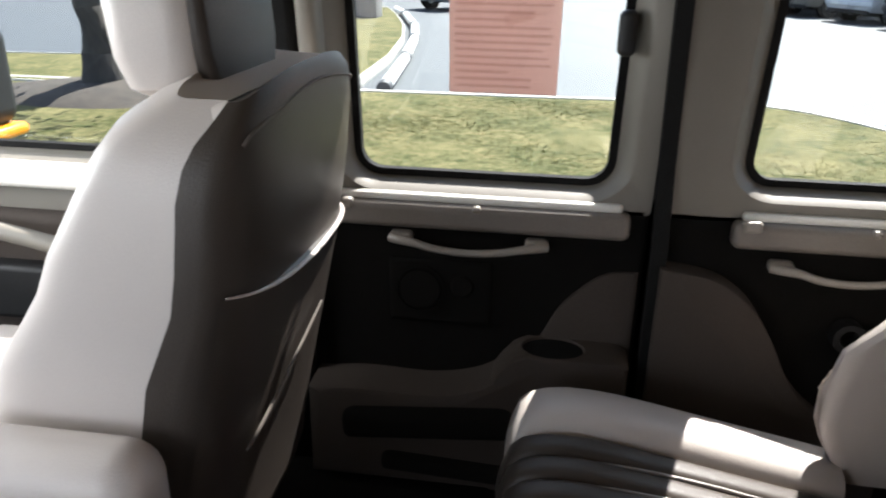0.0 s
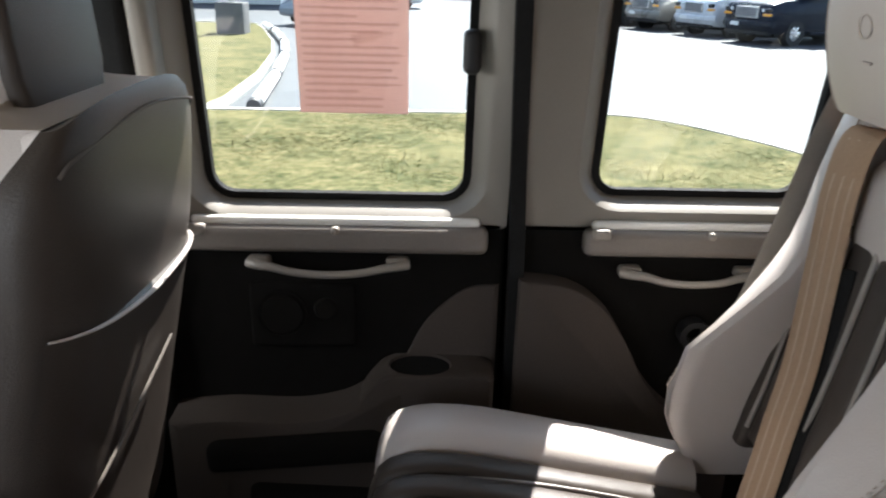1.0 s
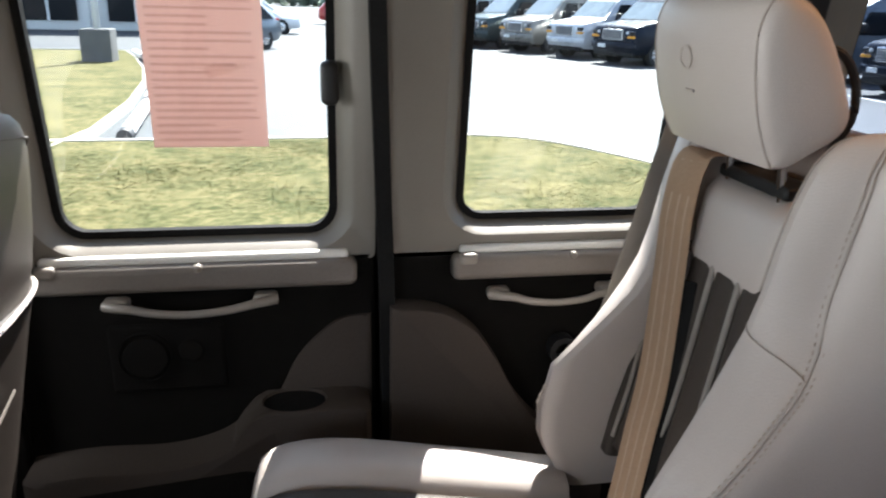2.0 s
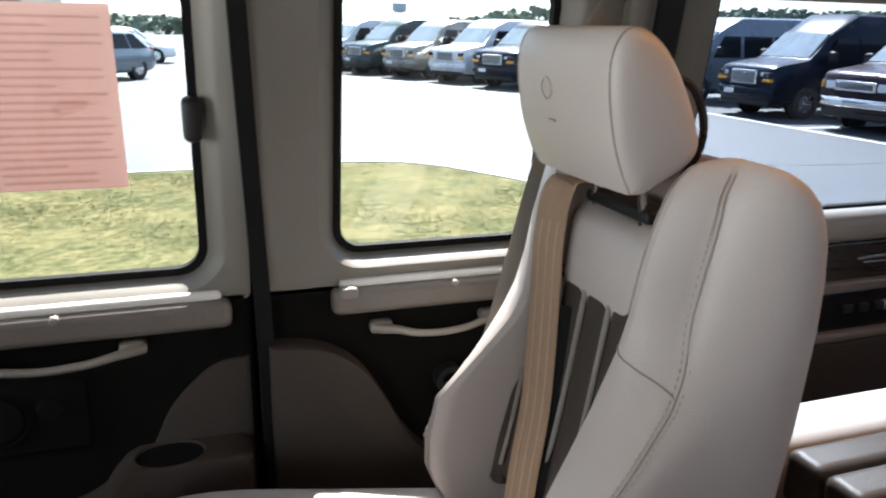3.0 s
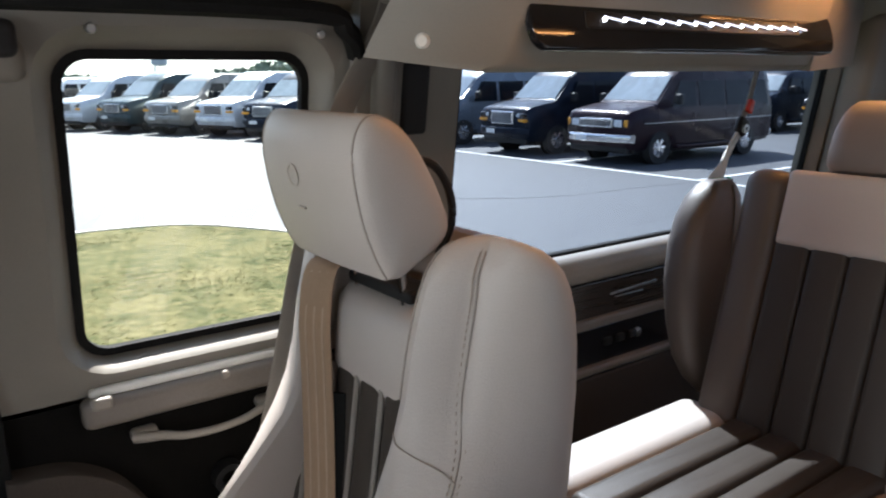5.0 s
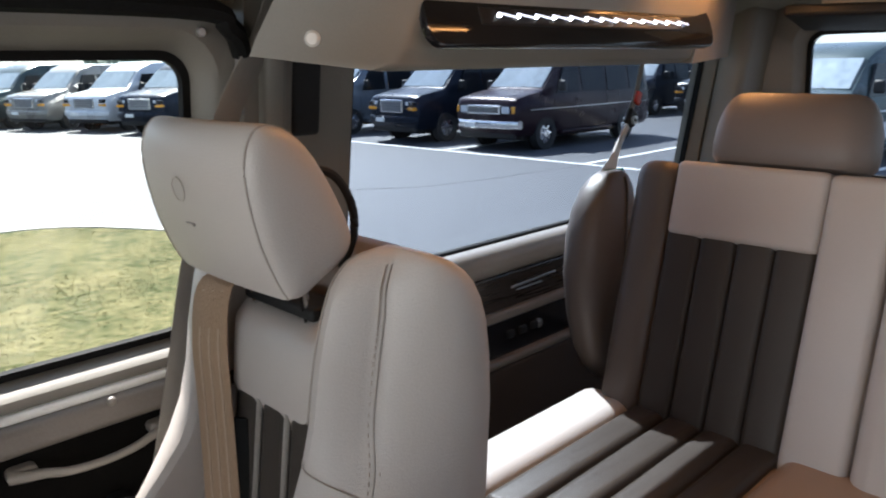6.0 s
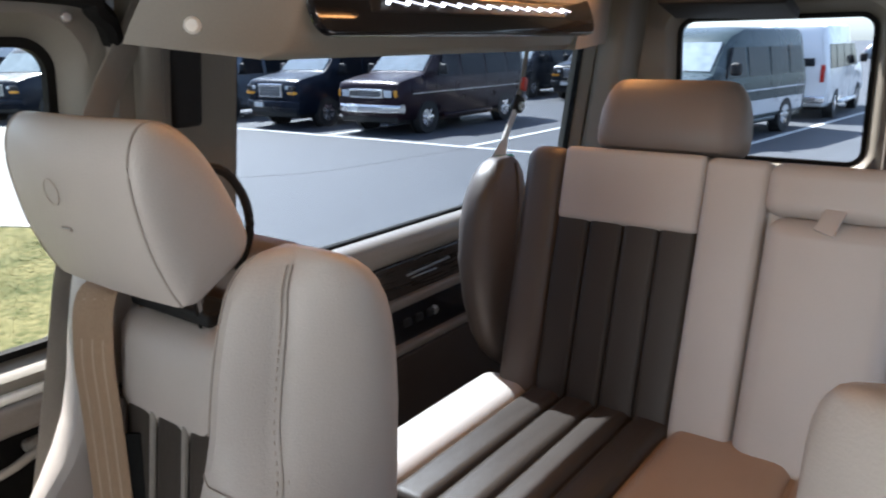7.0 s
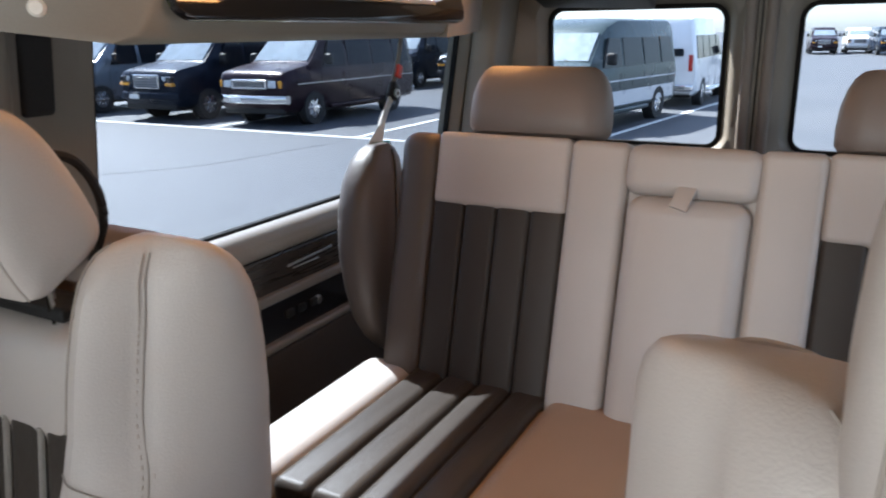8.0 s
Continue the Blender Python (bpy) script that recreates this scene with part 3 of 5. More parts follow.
# roof edge that closes the side above the doors
part_h = Geo().rbox((3.9, 0.10, 0.20), 0.03, at(0.75, 1.225, 1.335) @ turn("X", 20))
tagged(part("trim_5", part_h, HEADLINER), "beige roof edge trim above the side doors", "roof trim", kind="structure")
wall_left = thing("wall_left", "beige driver side wall with long windows", "van wall", kind="structure")


def left(x, z, off):
    return (x, 2 * MID - wall_y(z) - off, z)


# Unseen side: the opening is made long to let more daylight in.
LW = (0.18, 2.45, 0.64, 1.13)
part("window_surround", window_wall((0.10, 2.72, 0.0, 1.24), LW, 0.05, place=left), PLASTIC, wall_left)
add_pane(LW, 0.05, GLASS_TINT, wall_left, place=left)
part("sill", Geo().rbox((2.6, 0.07, 0.06), 0.025, at(1.41, 2 * MID - 1.262, 0.64)), TRIM_RAIL, wall_left)
part_l = Geo().rbox((3.9, 0.10, 0.20), 0.03, at(0.75, 2 * MID - 1.225, 1.30) @ turn("X", -20))
tagged(part("trim_6", part_l, HEADLINER), "beige roof edge trim above the far side", "roof trim", kind="structure")

# cab: passenger door, pillar, windscreen, dash
wall_cab = thing("door_5", "closed front passenger door with a bright window", "van door", kind="structure")
W0 = (-1.55, -0.70, 0.655, 1.12)
part("door_frame", window_wall((-1.70, -0.575, 0.0, 1.22), W0, 0.05), PLASTIC, wall_cab)
part("gasket", gasket(W0, 0.05), RUBBER, wall_cab)
add_pane(W0, 0.05, GLASS_CLEAR, wall_cab)
part("door_panel", Geo().rbox((1.0, 0.05, 0.50), 0.02, at(-1.12, 1.24, 0.29)), PANEL, wall_cab)
part("kick_panel", Geo().rbox((0.12, 0.03, 0.60), 0.008, at(-0.625, 1.248, 0.30)), CARPET, wall_cab, "dark carpeted edge")
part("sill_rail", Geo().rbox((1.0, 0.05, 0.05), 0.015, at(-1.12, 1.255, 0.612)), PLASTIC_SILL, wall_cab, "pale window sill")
part("grab_handle", Geo().tube(smooth_path([(-1.45, 1.21, 0.53), (-1.35, 1.17, 0.545), (-1.15, 1.16, 0.52), (-0.95, 1.165, 0.48), (-0.85, 1.21, 0.465)], 5), 0.018, 10), PLASTIC, wall_cab, "beige pull handle")
part("switch_panel", Geo().rbox((0.22, 0.05, 0.12), 0.012, at(-1.18, 1.2, 0.38)), BLACK, wall_cab, "black switch panel")
part("b_pillar", Geo().rbox((0.036, 0.06, 0.66), 0.014, at(-0.528, 1.195, 0.92) @ turn("X", 8.5)), PLASTIC, wall_cab, "beige door pillar")
part("pillar_seal", Geo().rbox((0.08, 0.05, 0.66), 0.018, at(-0.586, 1.188, 0.92) @ turn("X", 8.5)), RUBBER, wall_cab)
mirror = thing("door_mirror", "black door mirror with an amber marker", "mirror")
part("housing", Geo().rbox((0.10, 0.16, 0.24), 0.04, at(-1.43, 1.50, 0.76)), BLACK, mirror)
part("marker", Geo().rbox((0.09, 0.15, 0.03), 0.012, at(-1.41, 1.495, 0.63)), mat("amber lens", (0.85, 0.32, 0.02), rough=0.25), mirror, "amber marker lens")
part("arm", Geo().rbox((0.05, 0.22, 0.06), 0.015, at(-1.45, 1.36, 0.72)), BLACK, mirror)
dash = thing("dashboard", "dark moulded dashboard below the windscreen", "dashboard")
part("body", Geo().rbox((0.55, 1.95, 0.45), 0.08, at(-1.98, MID, 0.52), 5), mat("dash plastic", (0.09, 0.08, 0.07), rough=0.6, bump=0.1), dash)
part("footwell", Geo().rbox((0.10, 1.95, 0.62), 0.02, at(-2.28, MID, 0.31)), CARPET, dash)
ws = thing("window_1", "clear raked windscreen", "windscreen", kind="structure")
q = [(-2.32, MID - 0.9, 0.70), (-2.32, MID + 0.9, 0.70), (-1.42, MID + 0.78, 1.27), (-1.42, MID - 0.78, 1.27)]
ob = part("pane", Geo().loft([q, [(x - 0.004, y, z + 0.005) for x, y, z in q]]), GLASS_CLEAR, ws)
ob.visible_shadow = False
for s in (1, -1):
    part("a_pillar", Geo().tube([(-2.32, MID + s * 0.94, 0.68), (-1.42, MID + s * 0.82, 1.27)], 0.05, 10), PLASTIC, ws)
part("header", Geo().rbox((0.35, 1.8, 0.09), 0.03, at(-1.28, MID, 1.31)), HEADLINER, ws)
# the unseen driver door is left out: its free opening lets daylight in, with the pillar behind it
part("b_pillar_left", Geo().rbox((0.64, 0.07, 1.30), 0.03, at(-0.21, 2 * MID - 1.27, 0.66) @ turn("X", -5)), PLASTIC, wall_left)
# outer roof skin
roof = []
for x in (-1.5, -1.2, 2.4, 2.78):
    e = 0.06 if x in (-1.5, 2.78) else 0
    roof.append([(x, MID + k * 1.03 / 8, 1.56 - e - 0.20 * abs(k / 8) ** 5) for k in range(-8, 9)] + [(x, MID + k * 1.05 / 8, 1.59 - e - 0.20 * abs(k / 8) ** 5) for k in range(8, -9, -1)])
PAINT_OWN = mat("pewter paint", (0.25, 0.24, 0.22), scale=3, rough=0.3, metal=0.4, coat=0.6)
tagged(part("roof", Geo().loft(roof), PAINT_OWN), "painted van roof skin", "roof", kind="structure")

# ---- seats ----


def pad(w, d, h, r, m, n=5, crown=0.0):
    """A stuffed block: rounded all round, its front (+x) bulging by crown."""
    g = Geo().rbox((d, w, h), r, None, n)
    for i, (x, y, z) in enumerate(g.v):
        k = max(0.0, 1 - (2 * y / w) ** 2) * max(0.0, 1 - (2 * z / h) ** 2)
        g.v[i] = tuple(m @ Vector((x + (crown * k if x > 0 else -crown * 0.3 * k), y, z)))
    return g


def seam_set(z):
    """How far the outer seam of a bolster lies behind its front crest at a height."""
    return float(np.interp(z, [0.44, 0.50, 0.58, 0.63, 0.69, 0.76, 0.86, 0.92, 0.94], [0.0, 0.022, 0.036, 0.044, 0.052, 0.052, 0.048, 0.034, 0.012]))


def bolster_section(z, xf, xr, pinch, side):
    """Cross-section of a seat wing: inner wall, front crest, seam, then the broad outer flank round to the rear."""
    so, lift = seam_set(z), float(np.interp(z, [0.56, 0.61, 0.667, 0.72], [0.044, 0.036, 0.028, 0.0])) if side < 0 else 0.0
    y_i = (0.088 if side > 0 else 0.118) + (0.064 if side > 0 else 0.034) * min(1.0, max(0.0, (0.66 - z) / 0.18))
    d = xr - xf
    xs, r_ = xf + so, xr - xf - so
    raw = [(xf + 0.030, y_i), (xf + 0.010, y_i + 0.003), (xf + 0.001, y_i + 0.012), (xf, y_i + 0.024), (xf + so * 0.30, 0.161 + 0.35 * lift), (xf + so * 0.72, 0.175 + 0.75 * lift), (xs, 0.184 + lift)]
    raw += [(xs + r_ * f, y + lift * max(0.0, 1 - f / 0.35)) for f, y in ((0.04, 0.196), (0.13, 0.213), (0.26, 0.231), (0.42, 0.244), (0.60, 0.250), (0.76, 0.248), (0.89, 0.238), (0.965, 0.221), (1.0, 0.195), (1.0, 0.165), (0.97, 0.135), (0.86, y_i))]
    cx, cy = xf + d / 2, 0.172
    out = []
    for x, y in raw:
        x = min(max(x, xf), xr)
        out.append(Vector((cx + (x - cx) * (1 - pinch * 0.25), side * (cy + (y - cy) * (1 - pinch)), z)))
    return out


def bolster(profile, side):
    """A seat wing from rows of height, front, rear and pinch; side: 1 or -1; drawn in to a dome at the top."""
    return Geo().loft([bolster_section(z, xf, xr, pinch, side) for z, xf, xr, pinch in profile])


def face_x(z):
    """The front of a captain chair's back at a height."""
    return float(np.interp(z, [0.36, 0.45, 0.60, 0.74, 0.86], [0.10, 0.120, 0.145, 0.165, 0.185]))


def captain_chair(label, m, strap=True, stitched=True, head=0.0, group="captain chairs"):
    seat = thing("captain_chair", label, "van seat", m, group)
    g = Geo().loft([[Vector((x + a, b, z)) for a, b in rr(d, 0.37, 0.04, 5)] for z, x, d in ((0.36, 0.255, 0.10), (0.40, 0.26, 0.17), (0.6, 0.275, 0.15), (0.74, 0.285, 0.12), (0.79, 0.285, 0.10), (0.81, 0.285, 0.06))])
    back = part("backrest", g, LEATHER, seat)
    prof = [(0.262, 0.05, 0.22, 0.45), (0.30, 0.025, 0.27, 0.30), (0.335, 0.008, 0.30, 0.18), (0.37, -0.002, 0.325, 0.08), (0.42, 0.0, 0.345, 0.02), (0.50, 0.036, 0.358, 0.0), (0.54, 0.062, 0.362, 0.0), (0.58, 0.088, 0.364, 0.0), (0.615, 0.110, 0.366, 0.0), (0.65, 0.130, 0.366, 0.0), (0.69, 0.148, 0.366, 0.0),
            (0.74, 0.162, 0.368, 0.0), (0.80, 0.173, 0.366, 0.0), (0.845, 0.184, 0.360, 0.01), (0.872, 0.192, 0.352, 0.03), (0.894, 0.200, 0.341, 0.065), (0.909, 0.209, 0.328, 0.12), (0.921, 0.219, 0.313, 0.21), (0.929, 0.231, 0.296, 0.35), (0.934, 0.244, 0.279, 0.56), (0.936, 0.256, 0.266, 0.80)]
    plump = [(z, xf - 0.022 * max(0.0, min(1.0, (z - 0.42) / 0.07)), xr, q) for z, xf, xr, q in prof]
    for s in (1, -1):
        rows = plump if s > 0 else prof
        w = part("side_bolster", bolster(rows, s), LEATHER, back)
        path = smooth_path([bolster_section(*p, s)[6] + Vector((-0.001, s * 0.001, 0)) for p in rows if 0.40 < p[0] < 0.925], 5)
        if stitched:
            part("seam", Geo().tube(path, 0.0013, 5), SEAM_SOFT, w, "sunk seam")
        g = Geo()
        for i in range(1, len(path) - 1 if stitched else 0):
            d = (path[i + 1] - path[i - 1]).normalized()
            for o in (-0.006, 0.006):
                q = path[i] + Vector((o * 0.75, s * o * 0.65, 0))
                g.tube([q - d * 0.0024, q + d * 0.0024], 0.0010, 5)
        if stitched:
            part("stitching", g, SEAM, w, "double row of pale stitches")
        over = [bolster_section(*p, s)[2] + Vector((-0.001, -s * 0.001, 0)) for p in rows if 0.72 < p[0] < 0.93]
        part("inner_seam", Geo().tube(smooth_path(over, 4), 0.0012, 6), SEAM_SOFT, w, "sewn inner welt")
        if s < 0:
            sec = [bolster_section(0.70 - 0.010 * k, float(np.interp(0.70 - 0.010 * k, [q[0] for q in rows], [q[1] for q in rows])), 0.366, 0.0, s)[2 + k] for k in range(5)]
            part("fold", Geo().tube(smooth_path([v + Vector((-0.001, 0, 0)) for v in sec], 3), 0.0009, 5), SEAM_SOFT, w, "cross seam")
    part("rear_shell", Geo().loft([[Vector((0.318 + a + 0.06 * (0.95 - z), b, z - 0.05 * (abs(b) / 0.2) ** 3)) for a, b in rr(d, wd, min(d, 0.06) * 0.45, 6)] for z, d, wd in ((0.42, 0.05, 0.36), (0.6, 0.06, 0.37), (0.80, 0.07, 0.35), (0.87, 0.072, 0.32), (0.898, 0.066, 0.30), (0.914, 0.048, 0.27), (0.922, 0.022, 0.22))]), LEATHER_SHADED, back, "rear shell rising behind the headrest, darkened for shade")
    if not stitched:
        part("top_welt", Geo().tube(smooth_path([(0.278, 0.196, 0.924), (0.284, 0.176, 0.931), (0.290, 0.154, 0.929), (0.298, 0.134, 0.921), (0.305, 0.122, 0.908)], 4), 0.0040, 8), LEATHER, back, "pale sewn welt")
    # yoke between the wings, dark ribs below it
    rings = []
    for z, xf, d in ((0.70, 0.182, 0.05), (0.708, 0.168, 0.075), (0.74, 0.160, 0.10), (0.775, 0.166, 0.10), (0.797, 0.172, 0.095), (0.812, 0.186, 0.08), (0.818, 0.205, 0.05)):
        rings.append([Vector((xf + 0.012 + d / 2 + a, -0.022 + b * (1.0 if z > 0.75 else 0.97), z + (0.026 * abs(b / 0.106) ** 2 if z > 0.79 else (-0.012 * (abs(b / 0.106) ** 2) if z < 0.745 else 0)))) for a, b in rr(d, 0.212, 0.032, 6)])
    part("yoke", Geo().loft(rings), LEATHER, back)
    for k in range(4):
        y = -0.096 + k * 0.064
        rows = ((0.37, 0.05), (0.40, 0.055), (0.50, 0.055), (0.60, 0.05), (0.70, 0.05), (0.735, 0.045))
        part("rib", Geo().loft([[Vector((face_x(z) + 0.012 + d / 2 + a, y + b, z)) for a, b in rr(d, 0.063, 0.016, 4)] for z, d in rows]), LEATHER_DARK, back, "dark leather rib")
        if k:
            part("piping", Geo().tube(smooth_path([(face_x(z) + 0.014, y - 0.032, z) for z in (0.40, 0.50, 0.60, 0.68, 0.725)], 4), 0.0044, 8), PIPING, back, "grey piping")
    for s in (1, -1):
        rows = ((0.34, 0.05), (0.40, 0.055), (0.50, 0.055), (0.60, 0.05), (0.645, 0.035))
        part("rib", Geo().loft([[Vector((face_x(z) + 0.010 + d / 2 + a, s * 0.151 + b, z)) for a, b in rr(d, 0.048, 0.014, 4)] for z, d in rows]), LEATHER_DARK, back, "dark leather rib")
        part("piping", Geo().tube(smooth_path([(face_x(z) + 0.012, s * 0.1275, z) for z in (0.38, 0.46, 0.54, 0.62)], 4), 0.0038, 6), PIPING, back, "grey piping")
    # headrest, wedge shaped, tipping forward, on two posts
    leaf = smooth_path([(0.153, 0.888), (0.140, 0.912), (0.124, 0.955), (0.114, 1.005), (0.112, 1.040), (0.119, 1.066), (0.134, 1.080), (0.158, 1.076), (0.186, 1.054), (0.212, 1.014), (0.231, 0.974), (0.240, 0.945), (0.230, 0.922), (0.196, 0.902), (0.170, 0.888), (0.153, 0.888)], 3)[:-1]
    cx, cz = 0.178, 0.985
    rings = []
    for y, k, crown in ((-0.139, 0.25, 0), (-0.138, 0.55, 0), (-0.135, 0.80, 0), (-0.130, 0.925, 0), (-0.124, 0.975, 0), (-0.115, 1.0, 0.001), (-0.06, 1.0, 0.005), (0.0, 1.0, 0.007), (0.06, 1.0, 0.005), (0.115, 1.0, 0.001), (0.124, 0.975, 0), (0.130, 0.925, 0), (0.135, 0.80, 0), (0.138, 0.55, 0), (0.139, 0.25, 0)):
        rings.append([Vector((cx + (q.x - cx) * k - (crown if q.x < 0.16 else 0), y + head, cz + (q.y - cz) * k)) for q in leaf])
    hr = part("headrest", Geo().loft(rings), LEATHER, seat)
    for s in (1, -1):
        part("post", Geo().tube([(0.222, s * 0.06, 0.80), (0.205, s * 0.06, 0.93)], 0.006, 8), CHROME, hr, "chrome post")
        part("welt", Geo().tube([Vector((cx + (q.x - cx) * 0.985 - 0.0004, s * 0.1225 + head, cz + (q.y - cz) * 0.985)) for q in leaf[:27]], 0.0013, 6), SEAM_SOFT, hr, "sewn welt")
    part("emblem", Geo().ring(0.015, 0.0130, 0.0007, at(0.1055, 0.018, 1.003) @ turn("Y", 82), 18), LEATHER_EMB, hr, "embossed ring emblem")
    part("emblem", Geo().rbox((0.003, 0.020, 0.004), 0.0014, at(0.1135, 0.012, 0.962) @ turn("Y", -16)), LEATHER_EMB, hr)
    part("headrest_bracket", Geo().rbox((0.05, 0.16, 0.018), 0.006, at(0.235, 0, 0.845)), BLACK, seat, "black headrest bracket")
    part("grab_loop", Geo().tube(smooth_path([(0.205, -0.090, 1.025), (0.240, -0.096, 1.015), (0.262, -0.098, 0.98), (0.266, -0.096, 0.94), (0.25, -0.09, 0.90)], 4), 0.0055, 8), BLACK, seat, "black loop handle")
    # cushion
    C = at(-0.215, 0, 0.252) @ turn("Y", 11)

    def roll(length, y, w, base, top, x0=0.0, splay=0.0):
        """A stuffed roll along the cushion, cross-section by cross-section, its nose rounded down."""
        rings = []
        for k in range(17):
            u = k / 16
            x = x0 - length / 2 + length * (1 - math.cos(math.pi * u)) / 2
            q = max(0.0, (0.42 - u) / 0.42)
            nose = 1 - math.sqrt(max(0.0, 1 - q * q * 0.96))
            tail = max(0.0, (u - 0.93) / 0.07)
            hi = top - (top - base) * (0.88 * nose + 0.35 * tail * tail)
            rings.append([C @ Vector((x, y + splay * u + b * (1 - 0.10 * nose), (base + hi) / 2 + a)) for a, b in rr(hi - base, w, min(w, hi - base) * 0.36, 5)])
        return Geo().loft(rings)
    rings = []
    for z, e in ((-0.08, 0.03), (-0.065, 0.008), (-0.04, 0.0), (-0.005, 0.0), (0.010, 0.006), (0.020, 0.020), (0.026, 0.040)):
        rings.append([C @ Vector((a, b * (1 - 0.10 * max(0.0, -a / 0.26) ** 2), z)) for a, b in rr(0.50 - 2 * e, 0.48 - 2 * e, 0.14, 9)])
    cush = part("cushion", Geo().loft(rings), LEATHER, seat)
    for s in (1, -1):
        part("side_bolster", roll(0.52, s * 0.176, 0.132, -0.06, 0.092, -0.002), LEATHER, cush)
    for k in range(4):
        y = -0.0825 + k * 0.055
        part("rib", roll(0.525, y, 0.0545, -0.06, 0.072, -0.008), LEATHER_DARK, cush, "dark leather rib")
        if k:
            part("piping", Geo().tube(smooth_path([C @ Vector((x, y - 0.0275, z)) for x, z in ((-0.262, -0.030), (-0.25, -0.002), (-0.22, 0.026), (-0.15, 0.054), (0.0, 0.068), (0.2, 0.066))], 4), 0.0028, 6), PIPING, cush)
    part("base", Geo().rbox((0.42, 0.40, 0.08), 0.02, at(-0.13, 0, 0.185)), BLACK, seat, "black seat box")
    part("pedestal", Geo().rbox((0.28, 0.28, 0.17), 0.015, at(-0.12, 0, 0.071)), BLACK, seat, "black swivel pedestal")
    if strap:
        pts = [(0.27, 0.074, 0.850), (0.20, 0.075, 0.868), (0.166, 0.076, 0.858), (0.150, 0.070, 0.79), (0.146, 0.064, 0.70), (0.130, 0.040, 0.545), (0.110, 0.025, 0.45), (0.094, 0.012, 0.375), (0.080, 0.002, 0.315)]
        st = part("shoulder_strap", Geo().strap(smooth_path(pts, 5), 0.054, 0.002, (0.45, -0.9, 0)), BELT, seat, "tan shoulder belt")
        for o in (-0.014, 0.0, 0.014):
            part("woven_rib", Geo().strap(smooth_path([(x - 0.0016 + o * 0.45, y - 0.001 - o * 0.9, z) for x, y, z in pts[2:]], 5), 0.003, 0.0008, (0.45, -0.9, 0)), BELT_PALE, st, "paler woven rib")
        part("strap_guide", Geo().strap(smooth_path([(x + 0.020, y - 0.030, z - 0.01) for x, y, z in pts[4:]], 5), 0.022, 0.003, (0.45, -0.9, 0)), RUBBER, st, "black belt guide")
    return seat


def pad_top(l, w, h, r, m):
    """A long flat-topped cushion roll along x, slightly crowned."""
    g = Geo().rbox((l, w, h), r, None, 4)
    for i, (x, y, z) in enumerate(g.v):
        k = max(0.0, 1 - (2 * x / l) ** 4) * max(0.0, 1 - (2 * y / w) ** 2)
        g.v[i] = tuple(m @ Vector((x, y, z + (0.005 * k if z > 0 else 0))))
    return g


chair_r = captain_chair("beige leather captain chair with dark ribbed centre", at(0.33, 0.82, 0.0))
chair_l = captain_chair("beige leather captain chair with tan shoulder belt", at(0.272, -0.122, 0.012), stitched=False, head=-0.018)
# front passenger seat, seen from behind
front = thing("front_seat", "beige leather front seat with dark leather back panel", "van seat", at(-0.60, 0.86, 0.0), "front seats")
# the back: pale front shell, dark rear cover wrapped round it, sagging map pocket
B_Z = (0.20, 0.30, 0.40, 0.50, 0.575, 0.67, 0.72, 0.80, 0.855, 0.885, 0.905, 0.917)


def back_line(z, row):
    """Front edge, meeting line, rear and half width of the seat back at a height."""
    table = ((-0.225, -0.220, -0.21, -0.190, -0.168, -0.100, -0.077, -0.026, -0.002, 0.018, 0.05, 0.08),
             (-0.02, -0.01, 0.0, 0.03, 0.046, 0.088, 0.098, 0.108, 0.116, 0.126, 0.140, 0.148),
             (0.07, 0.085, 0.105, 0.125, 0.14, 0.160, 0.168, 0.176, 0.180, 0.180, 0.178, 0.172),
             (0.24, 0.247, 0.25, 0.252, 0.252, 0.252, 0.252, 0.25, 0.243, 0.232, 0.214, 0.19))
    return float(np.interp(z, B_Z, table[row]))


def back_arc(z, grow=0.0, n=24, p=4.0, rear=True):
    """Half outline of the back at a height, from one side round to the other."""
    f, c, r_, w = (back_line(z, k) for k in range(4))
    d = (r_ - c) if rear else (f - c)
    out = []
    for k in range(n + 1):
        a = math.pi * (k / n - 0.5)
        cs, sn = abs(math.cos(a)) ** (2 / p), math.copysign(abs(math.sin(a)) ** (2 / p), math.sin(a))
        out.append((c + d * cs + (grow * cs if rear else 0), (w + grow) * sn))
    return out


def arch_top(y, z):
    """The shoulders fall away from the middle."""
    return z - 0.045 * (abs(y) / 0.25) ** 3 * max(0.0, (z - 0.80) / 0.117)


fb = part("backrest", Geo().loft([[Vector((x, y, arch_top(y, z))) for x, y in back_arc(z, p=9.0, rear=False)] + [Vector((back_line(z, 1) - 0.012, y, arch_top(y, z))) for y in (0.2, -0.2)] for z in B_Z]), LEATHER, front)
part("back_cover", Geo().loft([[Vector((x, y, arch_top(y, z))) for x, y in back_arc(z, 0.003)] for z in B_Z]), LEATHER_DARK, fb, "dark leather back cover")
part("cover_seam", Geo().tube(smooth_path([(back_arc(z, 0.004)[k][0], back_arc(z, 0.004)[k][1], arch_top(back_arc(z)[k][1], z)) for k, z in ((5, 0.872), (7, 0.882), (12, 0.890), (17, 0.882), (20, 0.872))], 5), 0.0022, 6), SEAM_DARK, fb)


def pocket_top(y):
    return 0.640 + 0.050 * max(0.0, (0.05 - y) / 0.29) ** 1.6


rings = []
